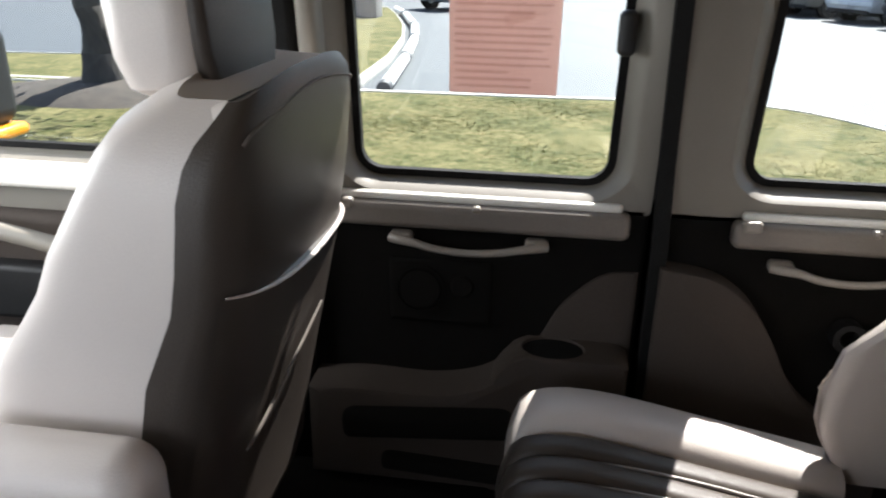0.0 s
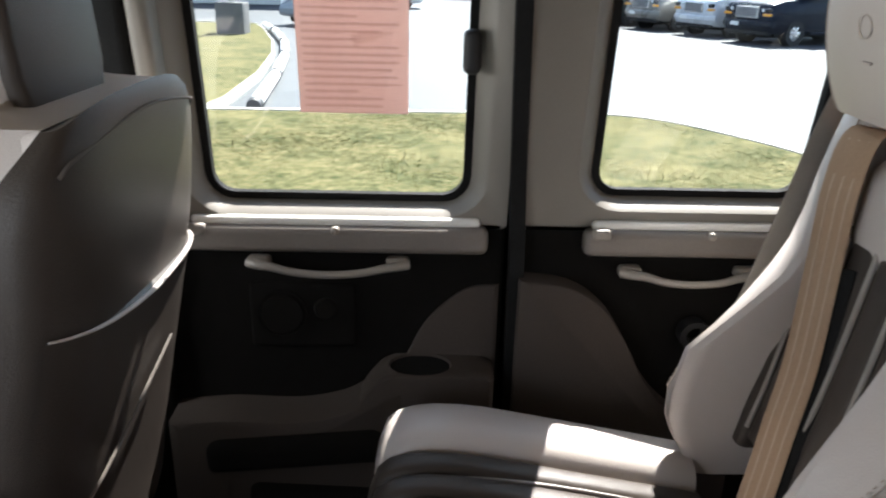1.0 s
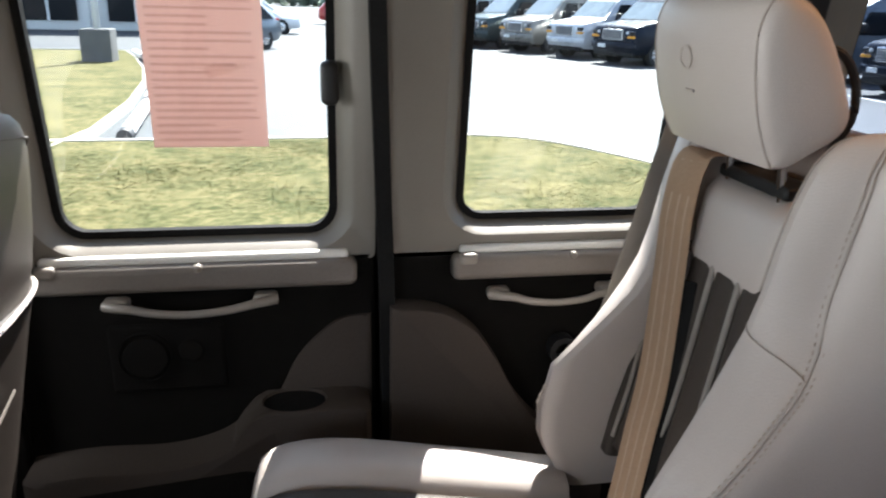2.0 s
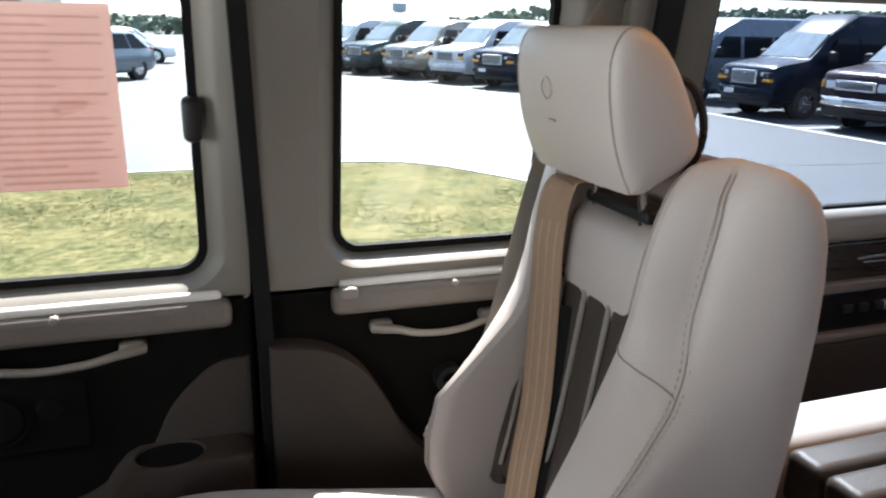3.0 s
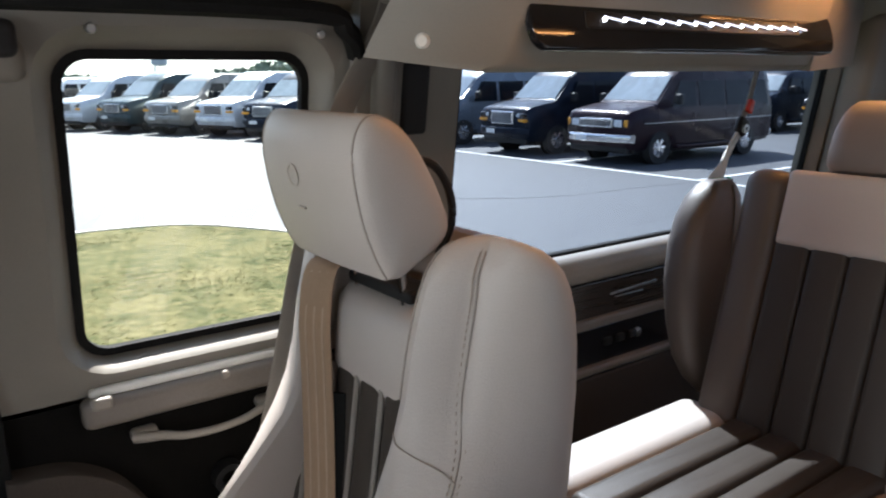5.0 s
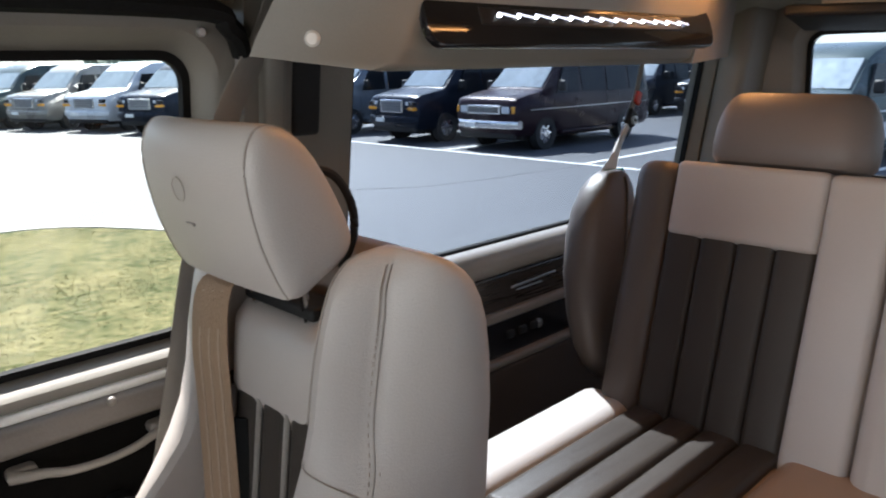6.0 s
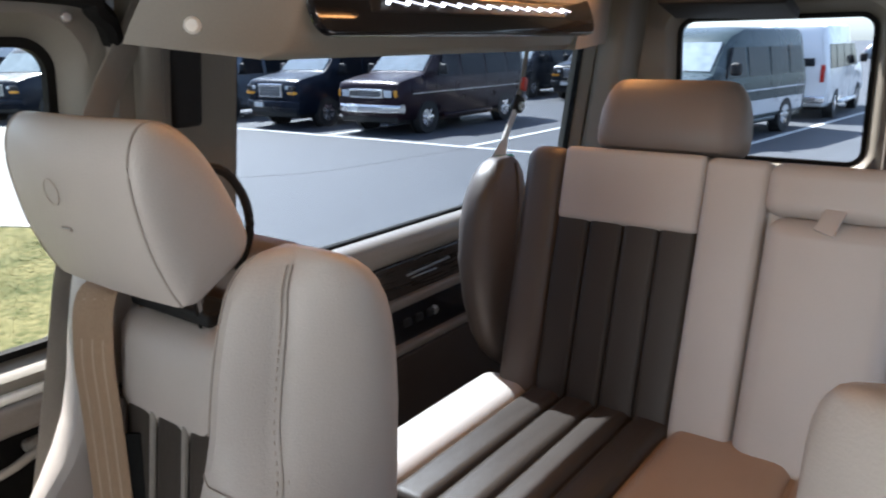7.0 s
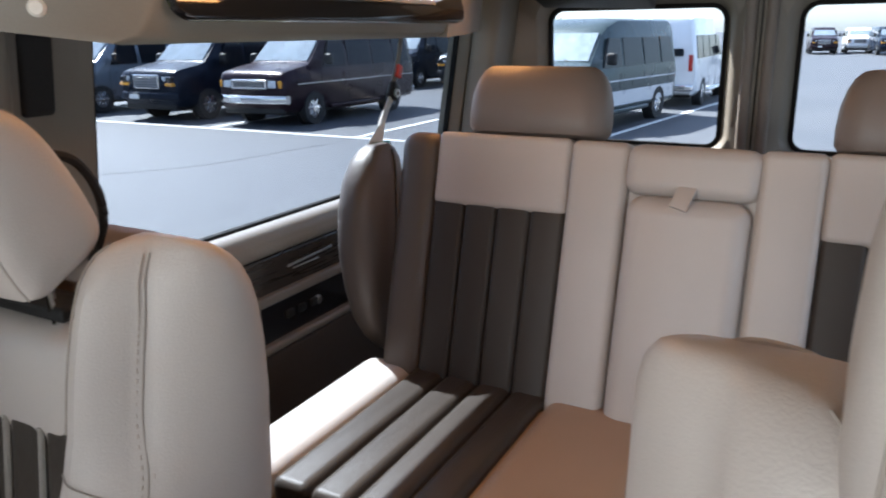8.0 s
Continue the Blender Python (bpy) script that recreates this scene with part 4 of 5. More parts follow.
for k in range(9):
    s = k / 8
    ring = []
    for y in [0.246 * math.sin(math.pi * (i / 24 - 0.5)) for i in range(25)]:
        z = 0.22 + (pocket_top(y) - 0.22) * s
        q = back_arc(z, 0.006 + 0.002 * s * s, 48)
        ring.append(Vector((float(np.interp(y, [b for a, b in q], [a for a, b in q])), y, z)))
    rings.append(ring)
part("map_pocket", Geo().loft(rings), LEATHER_DARK, fb, "dark sagging map pocket")
# Sunlit rim painted as a pale tube that thickens towards one side.
top = [rings[-1][k] + Vector((0.002, 0, 0.002)) for k in range(1, 24)]
part("pocket_edge", Geo().tube(smooth_path(top, 2), [0.0014 + 0.0024 * min(1.0, i / 26) for i in range(len(smooth_path(top, 2)))], 8), LEATHER, fb, "pocket edge with sunlight put into its pale colour")
low = [Vector((0, rings[4][k].y, 0.44 + 0.13 * (k - 6) / 13)) for k in range(6, 16)]
for k, v in enumerate(low):
    q = back_arc(v.z, 0.012)
    v.x = float(np.interp(v.y, [b for a, b in q], [a for a, b in q])) + 0.004
part("pocket_seam", Geo().tube(smooth_path(low, 2), 0.0022, 6), mat("muted brown seam", (0.10, 0.085, 0.072), rough=0.6), fb)
H = at(0.034, -0.005, 0.880) @ turn("Y", -4) @ turn("Z", 180)
rings = [[H @ Vector((a, b, z)) for a, b in rr(d, w, min(0.035, d * 0.4), 5)] for z, d, w in ((0.0, 0.06, 0.20), (0.012, 0.095, 0.235), (0.05, 0.115, 0.25), (0.12, 0.118, 0.25), (0.165, 0.105, 0.24), (0.19, 0.075, 0.215), (0.20, 0.035, 0.17))]
fh = part("headrest", Geo().loft(rings), LEATHER, front)
for s in (1, -1):
    part("post", Geo().tube([(0.034, s * 0.06 - 0.005, 0.84), (0.034, s * 0.06 - 0.005, 0.90)], 0.006, 8), CHROME, fh)
part("headrest_back", Geo().loft([[H @ Vector((-0.052 + a, b, z)) for a, b in rr(0.03, w, 0.012, 5)] for z, w in ((0.015, 0.20), (0.05, 0.225), (0.12, 0.225), (0.165, 0.21))]), LEATHER_DARK, fh, "dark leather panel")
part("cushion", Geo().rbox((0.52, 0.50, 0.13), 0.05, at(-0.33, 0, 0.30), 5), LEATHER, front)
part("armrest", Geo().rbox((0.36, 0.10, 0.15), 0.045, at(-0.10, -0.31, 0.46), 5), LEATHER, front, "pale folded armrest")
part("base", Geo().rbox((0.42, 0.42, 0.29), 0.02, at(-0.30, 0, 0.146)), BLACK, front)

# Unseen driver seat, set back to shade the left captain chair and doors.
copy_thing(front, at(-0.47, -0.30, 0.0))

# rear bench
bench = thing("rear_bench", "beige leather rear bench with dark ribbed panels", "van bench")
BB = at(1.405, 0.28, 0.35) @ turn("Y", 14) @ turn("Z", 180)   # x ahead of the face (towards -x), y across, z up


def bp(x, y, z):
    """A place on the bench back from metres across the van."""
    return BB @ at(x, MID - y, z)


back = part("backrest", Geo().rbox((0.13, 1.27, 0.59), 0.05, BB @ at(-0.085, 0, 0.295), 5), LEATHER, bench)
# The outer bolsters take the darkest copy: their shade is in the colour.
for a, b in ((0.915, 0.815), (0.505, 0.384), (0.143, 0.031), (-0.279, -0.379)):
    part("column", pad(abs(a - b), 0.09, 0.588, 0.016 if 0.0 < a < 0.6 else 0.034, bp(-0.034, (a + b) / 2, 0.297), crown=0.008), LEATHER if 0.0 < a < 0.6 else LEATHER_DEEP_SHADE, back, "" if 0.0 < a < 0.6 else "outer bolster with shade put into its colour")
for a, b in ((0.815, 0.505), (0.031, -0.279)):
    part("upper_panel", pad(abs(a - b), 0.085, 0.160, 0.013, bp(-0.034, (a + b) / 2, 0.513), crown=0.007), LEATHER, back)
    for k in range(4):
        w = abs(a - b) / 4
        part("rib", pad(w - 0.001, 0.07, 0.44, 0.012, bp(-0.031, min(a, b) + w * (k + 0.5), 0.225), crown=0.004), LEATHER_DARK, back, "dark leather rib")
part("centre_roll", pad(0.25, 0.10, 0.10, 0.026, bp(-0.03, 0.2635, 0.54), crown=0.004), LEATHER, back)
arm = part("fold_armrest", pad(0.232, 0.10, 0.495, 0.035, bp(-0.022, 0.2635, 0.243), crown=0.012), LEATHER, back, "folded centre armrest")
part("pull_tab", Geo().strap([bp(0.0, 0.262, 0.522).translation, bp(0.030, 0.266, 0.500).translation, bp(0.040, 0.276, 0.468).translation], 0.036, 0.003), LEATHER, arm, "leather pull tab")
# Headrests against the window light: backlit shade is in their leather colour.
for y in (0.607, -0.125):
    hb = thing("bench_headrest", "leather headrest on the rear bench, darkened for shade", "headrest", group="bench headrests")
    part("pad", Geo().loft([[bp(-0.06, y, z) @ Vector((a, b, 0)) for a, b in rr(d, w, min(0.05, d * 0.42), 5)] for z, d, w in ((0.596, 0.08, 0.265), (0.600, 0.11, 0.295), (0.612, 0.124, 0.312), (0.64, 0.130, 0.314), (0.68, 0.130, 0.308), (0.712, 0.122, 0.292), (0.732, 0.102, 0.272), (0.743, 0.075, 0.252), (0.747, 0.045, 0.23))]), LEATHER_SHADED, hb)
    for s in (1, -1):
        part("post", Geo().tube([bp(-0.06, y + s * 0.07, 0.57).translation, bp(-0.06, y + s * 0.07, 0.64).translation], 0.006, 8), CHROME, hb)
# bench cushion
seat = part("cushion", Geo().rbox((0.50, 1.42, 0.15), 0.05, at(1.18, MID, 0.305), 5), LEATHER_AMBER_LIT, bench)
for a, b, mm in ((0.965, 0.825, LEATHER), (0.50, 0.26, LEATHER_AMBER_LIT), (0.26, 0.03, LEATHER_AMBER_LIT), (-0.295, -0.435, LEATHER)):
    part("cushion_panel", Geo().rbox((0.53, abs(a - b) - 0.002, 0.10), 0.035, at(1.185, (a + b) / 2, 0.350), 5), mm, seat)
for a, b in ((0.825, 0.50), (0.03, -0.295)):
    for k in range(4):
        w = abs(a - b) / 4
        part("rib", pad_top(0.53, w - 0.004, 0.10, 0.016, at(1.187, min(a, b) + w * (k + 0.5), 0.348)), LEATHER_DARK, seat, "dark leather rib")
    part("rib_bed", Geo().rbox((0.51, abs(a - b), 0.08), 0.01, at(1.187, (a + b) / 2, 0.345)), LEATHER_DARK, seat, "dark leather between the ribs")
part("bench_base", Geo().rbox((0.50, 1.36, 0.20), 0.01, at(1.22, MID, 0.10)), BLACK, bench)
# raised side armrest with its belt
arm_s = thing("side_armrest", "grey-brown leather armrest folded upright beside the bench", "armrest")
ARM_ROWS = ((0.345, 1.592, 0.030, 0.030), (0.365, 1.580, 0.060, 0.048), (0.40, 1.566, 0.105, 0.066), (0.46, 1.550, 0.150, 0.082), (0.55, 1.540, 0.185, 0.090), (0.65, 1.538, 0.212, 0.092), (0.74, 1.543, 0.210, 0.090), (0.80, 1.552, 0.190, 0.084), (0.845, 1.562, 0.150, 0.074), (0.870, 1.570, 0.105, 0.060), (0.882, 1.574, 0.060, 0.040))
part("pad", Geo().loft([[Vector((x + a, 1.005 + b, z)) for a, b in rr(d, w, min(d, w) * 0.42, 6)] for z, x, d, w in ARM_ROWS]), mat("dark shade-toned leather", (0.115, 0.094, 0.082), (0.095, 0.078, 0.068), scale=3, rough=0.45, bump=0.1, bscale=420), arm_s)
part("welt", Geo().tube(smooth_path([(x + d * 0.18, 1.005 - w * 0.5 - 0.001, z) for z, x, d, w in ARM_ROWS[1:-1]], 4), 0.0028, 6), SEAM_DARK, arm_s, "dark welt")
part("pivot_cap", Geo().disc(0.026, 0.02, at(1.585, 0.962, 0.42) @ turn("X", 90), 18), BLACK, arm_s, "round pivot cap")
belt_b = thing("bench_seat_belt", "pale belt with chrome tongue and red release button", "seat belt")
part("webbing", Geo().strap(smooth_path([(1.835, 1.085, 1.15), (1.815, 1.08, 1.11), (1.775, 1.07, 1.04), (1.735, 1.062, 1.0)], 4), 0.030, 0.002, (1, 0.3, 0)), BELT_GREY, belt_b)
PALE_WEB = mat("pale webbing", (0.62, 0.60, 0.57), (0.54, 0.52, 0.49), rough=0.6, bump=0.1, bscale=300)
part("lower_webbing", Geo().strap(smooth_path([(1.735, 1.058, 0.985), (1.705, 1.054, 0.96), (1.672, 1.048, 0.93), (1.640, 1.038, 0.905)], 4), 0.030, 0.003, (1, 0.3, 0)), PALE_WEB, belt_b, "pale lower webbing")
part("folded_end", Geo().loft([[Vector((x + a, y + 0.2 * a, z + b)) for a, b in ((-w / 2, -0.006), (w / 2, -0.006), (w / 2, 0.006), (-w / 2, 0.006))] for x, y, z, w in ((1.652, 1.040, 0.915, 0.034), (1.630, 1.034, 0.900, 0.055), (1.605, 1.028, 0.882, 0.085), (1.598, 1.026, 0.872, 0.092))]), PALE_WEB, belt_b, "folded pale belt end")
part("tongue_plate", Geo().rbox((0.092, 0.005, 0.016), 0.002, at(1.597, 1.018, 0.870) @ turn("Z", -12)), CHROME, belt_b, "chrome belt tongue")
part("tongue_stripe", Geo().rbox((0.064, 0.004, 0.008), 0.0015, at(1.600, 1.014, 0.879) @ turn("Z", -12)), mat("green enamel", (0.02, 0.30, 0.24), rough=0.3), belt_b, "green stripe")
part("buckle", Geo().rbox((0.040, 0.018, 0.042), 0.008, at(1.730, 1.052, 0.995) @ turn("Y", 28)), BLACK, belt_b)
part("buckle_ring", Geo().ring(0.011, 0.006, 0.006, at(1.728, 1.040, 0.990) @ turn("X", 90), 16), STEEL, belt_b)
part("button", Geo().rbox((0.022, 0.010, 0.034), 0.004, at(1.772, 1.06, 1.042) @ turn("Y", 20)), RED, belt_b, "red release button")
# shoulder belt of the right chair on its pillar
belt_c = thing("pillar_seat_belt", "grey belt webbing hanging from the door pillar", "seat belt")
part("webbing", Geo().strap(smooth_path([(0.80, 1.16, 1.30), (0.77, 1.165, 1.20), (0.68, 1.17, 1.05), (0.60, 1.15, 0.85), (0.545, 1.12, 0.70), (0.47, 1.10, 0.45), (0.42, 1.08, 0.25)], 5), 0.060, 0.002, (1, 0.35, 0)), BELT_GREY, belt_c)
part("guide", Geo().rbox((0.09, 0.03, 0.05), 0.012, at(0.80, 1.14, 1.27)), PLASTIC, belt_c)

# ---- outdoors ----
ASPHALT = mat("asphalt", (0.082, 0.087, 0.096), (0.060, 0.065, 0.073), scale=0.28, rvar=0.14, rough=0.63, bump=0.4, bscale=60, fine=0.45, spec=0.28)
CONCRETE = mat("kerb concrete", (0.48, 0.46, 0.43), (0.38, 0.37, 0.34), scale=2.5, rough=0.85, bump=0.3, bscale=70)
GRASS = mat("lawn", (0.165, 0.142, 0.068), (0.038, 0.047, 0.014), scale=1.8, rough=0.95, bscale=13, fine=0.55, spec=0.1)
BLADE = mat("grass blades", (0.180, 0.155, 0.076), (0.034, 0.044, 0.013), scale=1.8, rough=0.9, bscale=13, fine=0.55, spec=0.02, island=0.35)
bn = BLADE.node_tree
tl = bn.nodes.new("ShaderNodeBsdfTranslucent")
tl.inputs[0].default_value = (0.068, 0.066, 0.024, 1)
bm_ = bn.nodes.new("ShaderNodeMixShader")
bm_.inputs[0].default_value = 0.5
bn.links.new(bn.nodes["Principled BSDF"].outputs[0], bm_.inputs[1])
bn.links.new(tl.outputs[0], bm_.inputs[2])
bn.links.new(bm_.outputs[0], bn.nodes["Material Output"].inputs[0])
WHITE_LINE = mat("road paint", (0.75, 0.75, 0.72), (0.6, 0.6, 0.58), scale=3, rough=0.8)
tagged(part("ground", Geo().loft([[(-400, -400, GROUND), (500, -400, GROUND), (500, 600, GROUND), (-400, 600, GROUND)], [(-400, -400, GROUND - 0.2), (500, -400, GROUND - 0.2), (500, 600, GROUND - 0.2), (-400, 600, GROUND - 0.2)]]), ASPHALT), "sunlit grey asphalt parking lot", "ground", kind="structure")


def slab(name, outline, top, material, label, category, kerb=0.13):
    """A raised bed with a kerb round it."""
    bed = thing(name, label, category, kind="structure")
    n = len(outline)

    def inset(e):
        out = []
        for i, p in enumerate(outline):
            a, b = Vector(outline[i - 1][:2]), Vector(outline[(i + 1) % n][:2])
            t = (b - a).normalized()
            out.append(Vector(p[:2]) + Vector((-t.y, t.x)) * e)
        return out
    o, m_, i_ = inset(0), inset(0.02), inset(kerb)
    rings = [[(p.x, p.y, GROUND + z) for p in q] for q, z in ((o, -0.05), (o, top - 0.03), (m_, top), (i_, top), (i_, top - 0.06))]
    part("kerb", Geo().loft(rings, cap=False), CONCRETE, bed, "pale concrete kerb")
    k = inset(kerb - 0.005)
    g = Geo()
    g.v = [(p.x, p.y, GROUND + top - 0.015) for p in k]
    g.f = [tuple(range(n))]
    part("lawn", g, material, bed, "patchy green lawn")
    return bed


island = smooth_path([(-14, 1.9, 0), (-6, 1.9, 0), (0, 1.9, 0), (3.2, 2.0, 0), (4.4, 2.9, 0), (4.75, 4.4, 0), (4.7, 5.8, 0), (4.35, 7.2, 0), (3.85, 8.5, 0), (3.0, 9.75, 0), (1.8, 10.1, 0), (0.4, 9.95, 0), (-2.6, 9.85, 0), (-8, 9.8, 0), (-14, 9.8, 0)], 5)
slab("grass_island", [(p.x, p.y) for p in island], 0.14, GRASS, "sunlit grass island with a pale kerb", "grass island")


def tufts(name, count, area, zone, h, label):
    g = Geo()
    rnd = random.Random(5)
    x0, x1, y0, y1 = area
    for _ in range(count):
        x, y = rnd.uniform(x0, x1), rnd.uniform(y0, y1)
        if not zone(x, y):
            continue
        p = noise.noise(Vector((x * 0.8, y * 0.8, 0.3)))
        k = h * (0.7 + 0.5 * p) * rnd.uniform(0.5, 1.3)
        for _ in range(3):
            a = rnd.uniform(0, 6.283)
            dx, dy = math.cos(a) * 0.006, math.sin(a) * 0.006
            lx, ly = rnd.uniform(-1, 1) * k * 2.2, rnd.uniform(-1, 1) * k * 2.2
            b = len(g.v)
            g.v += [(x - dx, y - dy, GROUND + 0.12), (x + dx, y + dy, GROUND + 0.12), (x + lx, y + ly, GROUND + 0.12 + k)]
            g.f.append((b, b + 1, b + 2))
    me = bpy.data.meshes.new(name)
    me.from_pydata(g.v, [], g.f)
    me.normals_split_custom_set_from_vertices([(0.0, 0.0, 1.0)] * len(g.v))
    me.materials.append(BLADE)
    return tagged(new(name, me), label, "grass", kind="stuff")


def in_island(x, y):
    inside = False
    for i, p in enumerate(island):
        q = island[i - 1]
        if (p.y > y) != (q.y > y) and x < (q.x - p.x) * (y - p.y) / (q.y - p.y) + p.x - 0.2:
            inside = not inside
    return inside and 2.06 < y < 9.65


tufts("grass", 150000, (-8.5, 5.2, 2.1, 9.7), in_island, 0.014, "short patchy lawn grass blades")
# far lawn with walkway edge of painted kerb stones
lawn2 = [(-14, 9.4), (-3.05, 9.4), (-2.85, 10.6), (-2.95, 13.4), (-3.3, 16.5), (-3.85, 19.4), (-4.75, 22.9), (-5.5, 25.2), (-9, 25.2), (-8.0, 17), (-7.2, 12.2), (-14, 11.4)]
slab("far_lawn", lawn2, 0.15, GRASS, "far lawn beside the walkway", "lawn", kerb=0.05)
stone_w, stone_b = mat("white painted stone", (0.78, 0.77, 0.74), (0.66, 0.65, 0.62), scale=6, rough=0.7), mat("black painted stone", (0.05, 0.05, 0.055), scale=6, rough=0.6)
ends = [Vector((x, y, GROUND + 0.10)) for x, y in ((-2.38, 10.15), (-2.68, 13.35), (-3.07, 16.5), (-3.60, 19.5), (-4.49, 22.9), (-5.22, 25.1))]
for a, b in zip(ends, ends[1:]):
    d = (b - a).normalized()
    block = thing("kerb_block", "long round white kerb block with a black painted end", "kerb stone", group="walkway kerb blocks")
    part("shaft", Geo().tube([a + d * 0.30, a + d * 0.34, b - d * 0.06], [0.094, 0.100, 0.096], 14, 0.95), stone_w, block)
    part("painted_end", Geo().tube([a, a + d * 0.02, a + d * 0.30], [0.098, 0.106, 0.106], 14, 0.95), stone_b, block, "black painted end")

# ---- vehicles ----
CARGLASS = mat("dark car glass", (0.012, 0.015, 0.019), scale=2, rough=0.06, spec=0.12)
# The pale blue base colour stands in for the reflected sky.
WINDSCREEN_SKY = mat("sky-toned windscreen glass", (0.22, 0.27, 0.31), (0.13, 0.165, 0.19), scale=1.6, rough=0.05, spec=0.8, bscale=6)
TYRE = mat("tyre rubber", (0.02, 0.02, 0.02), scale=10, rough=0.8)
ALLOY = mat("alloy rim", (0.62, 0.62, 0.63), (0.4, 0.4, 0.41), scale=9, rough=0.3, metal=1.0)
HEADLAMP = mat("headlamp", (0.75, 0.77, 0.78), (0.5, 0.52, 0.54), scale=12, rough=0.12, coat=0.6)
AMBER = mat("amber lamp", (0.85, 0.36, 0.03), rough=0.25, coat=0.5)
TAIL = mat("red tail lamp", (0.5, 0.03, 0.02), rough=0.25, coat=0.5)


MESH = mat("grey grille mesh", (0.20, 0.20, 0.21), (0.10, 0.10, 0.105), scale=30, rough=0.4, metal=0.6)


def paint(name, c, metal=0.25):
    return mat(name, c, tuple(v * 0.9 for v in c), scale=1.5, rough=0.28, metal=metal, coat=0.7 if max(c) > 0.1 else 0.08, spec=0.5 if max(c) > 0.1 else 0.14, rvar=0.05)


def wheel(parent, x, y, s, r=0.37, w=0.24):
    m = at(x, y, r) @ turn("X", 90)
    t = part("wheel", Geo().ring(r, r * 0.60, w, m, 28), TYRE, parent, "black tyre")
    part("rim", Geo().disc(r * 0.62, w * 0.8, m, 24, 0.03), ALLOY, t, "alloy rim")
    for k in range(6):
        part("spoke", Geo().rbox((r * 0.52, 0.075, 0.03), 0.012, m @ turn("Z", k * 60) @ at(r * 0.3, 0, -s * w * 0.42), 2), CHROME, t)
    part("hub", Geo().disc(0.07, 0.05, m @ at(0, 0, -s * w * 0.42), 16), CHROME, t)
    part("arch", Geo().disc(r + 0.09, 0.02, at(x, y + s * 0.0, r + 0.03) @ turn("X", 90) @ at(0, 0, s * (w / 2 - 0.035)), 28), RUBBER, t, "dark wheel arch")


def van(label, m, body, roof_h=2.15, lower=None, hightop=0.0, grille=CHROME, length=5.5, back=False, group="parked vans", stripe=None, wide=False):
    """A full-size van, nose at x = 0 facing -x, on the ground."""
    v = thing("van", label, "van", m, group)
    H = roof_h
    W = 1.0
    st = [  # x, bottom, belt, top, half width at belt, at top
        (-0.02, 0.46, 0.86, 1.06, 0.84, 0.80), (0.0, 0.43, 0.92, 1.11, 0.88, 0.84), (0.04, 0.40, 0.98, 1.16, 0.92, 0.865), (0.11, 0.36, 1.02, 1.20, 0.95, 0.885), (0.22, 0.35, 1.05, 1.23, 0.965, 0.895), (0.50, 0.34, 1.08, 1.28, 0.98, 0.90), (0.95, 0.32, 1.10, 1.345, 0.99, 0.90),
        (1.08, 0.32, 1.11, 1.39, 0.995, 0.86), (1.72, 0.32, 1.14, H - 0.16, 1.0, 0.76), (1.95, 0.32, 1.12, H - 0.03, 1.0, 0.77), (2.4, 0.32, 1.12, H + hightop, 1.0, 0.80),
        (length - 0.35, 0.32, 1.12, H + hightop, 1.0, 0.80), (length - 0.08, 0.34, 1.12, H + hightop - 0.06, 0.99, 0.78), (length, 0.40, 1.10, H + hightop - 0.22, 0.96, 0.75)]
    rings = []
    for x, zb, zl, zt, wl, wt in st:
        r = 0.10 if x > 1.6 else 0.05
        half = [(wl * 0.90, zb), (wl * 0.985, zb + 0.10), (wl, (zb + zl) / 2 + 0.1), (wl * 0.992, zl), (wt + (wl - wt) * 0.12, zt - r * 1.4), (wt - 0.01, zt - r * 0.4), (wt - 0.09, zt), (wt * 0.5, zt + 0.012)]
        rings.append([(x, -a, b) for a, b in half] + [(x, a, b) for a, b in reversed(half)])
    part("body", Geo().loft(rings), body, v)

    def side_at(z):  # half width of the cabin side at a height
        zt = H + hightop - 0.14
        return 0.992 + (0.826 - 0.992) * min(1, max(0, (z - 1.12) / (zt - 1.12)))
    # windscreen
    a, b = 1.10, 1.70
    za, zb2 = 1.40, H - 0.19
    q = [(a - 0.012, -0.78, za), (a - 0.012, 0.78, za), (b - 0.012, 0.70, zb2), (b - 0.012, -0.70, zb2)]
    part("windscreen", Geo().loft([[(x + 0.02, y, z - 0.01) for x, y, z in q], [(x - 0.015, y, z + 0.012) for x, y, z in q]]), WINDSCREEN_SKY, v, "windscreen with the sky's reflection in its colour")
    for s in (-1, 1):
        for x0, x1, x2, x3 in ((1.42, 2.32, 2.32, 1.80), (2.44, 3.42, 3.42, 2.44), (3.52, 4.42, 4.42, 3.52), (4.52, length - 0.22, length - 0.30, 4.52)):
            z0, z1 = 1.26, min(H - 0.22, 1.84)
            o = [(x0, s * (side_at(z0) + 0.012), z0), (x1, s * (side_at(z0) + 0.012), z0), (x2, s * (side_at(z1) + 0.016), z1), (x3, s * (side_at(z1) + 0.016), z1)]
            part("side_window", Geo().loft([o, [(x, y - s * 0.05, z) for x, y, z in o]]), CARGLASS, v, "dark side window")
        part("running_board", Geo().rbox((2.1, 0.16, 0.09), 0.03, at(2.62, s * 0.98, 0.36)), lower or body, v)
        for x in (1.0, length - 1.15):
            wheel(v, x, s * 0.885, s)
        if wide:
            part("headlamp", Geo().rbox((0.10, 0.24, 0.17), 0.03, at(0.02, s * 0.64, 0.94)), HEADLAMP, v, "clear headlamp")
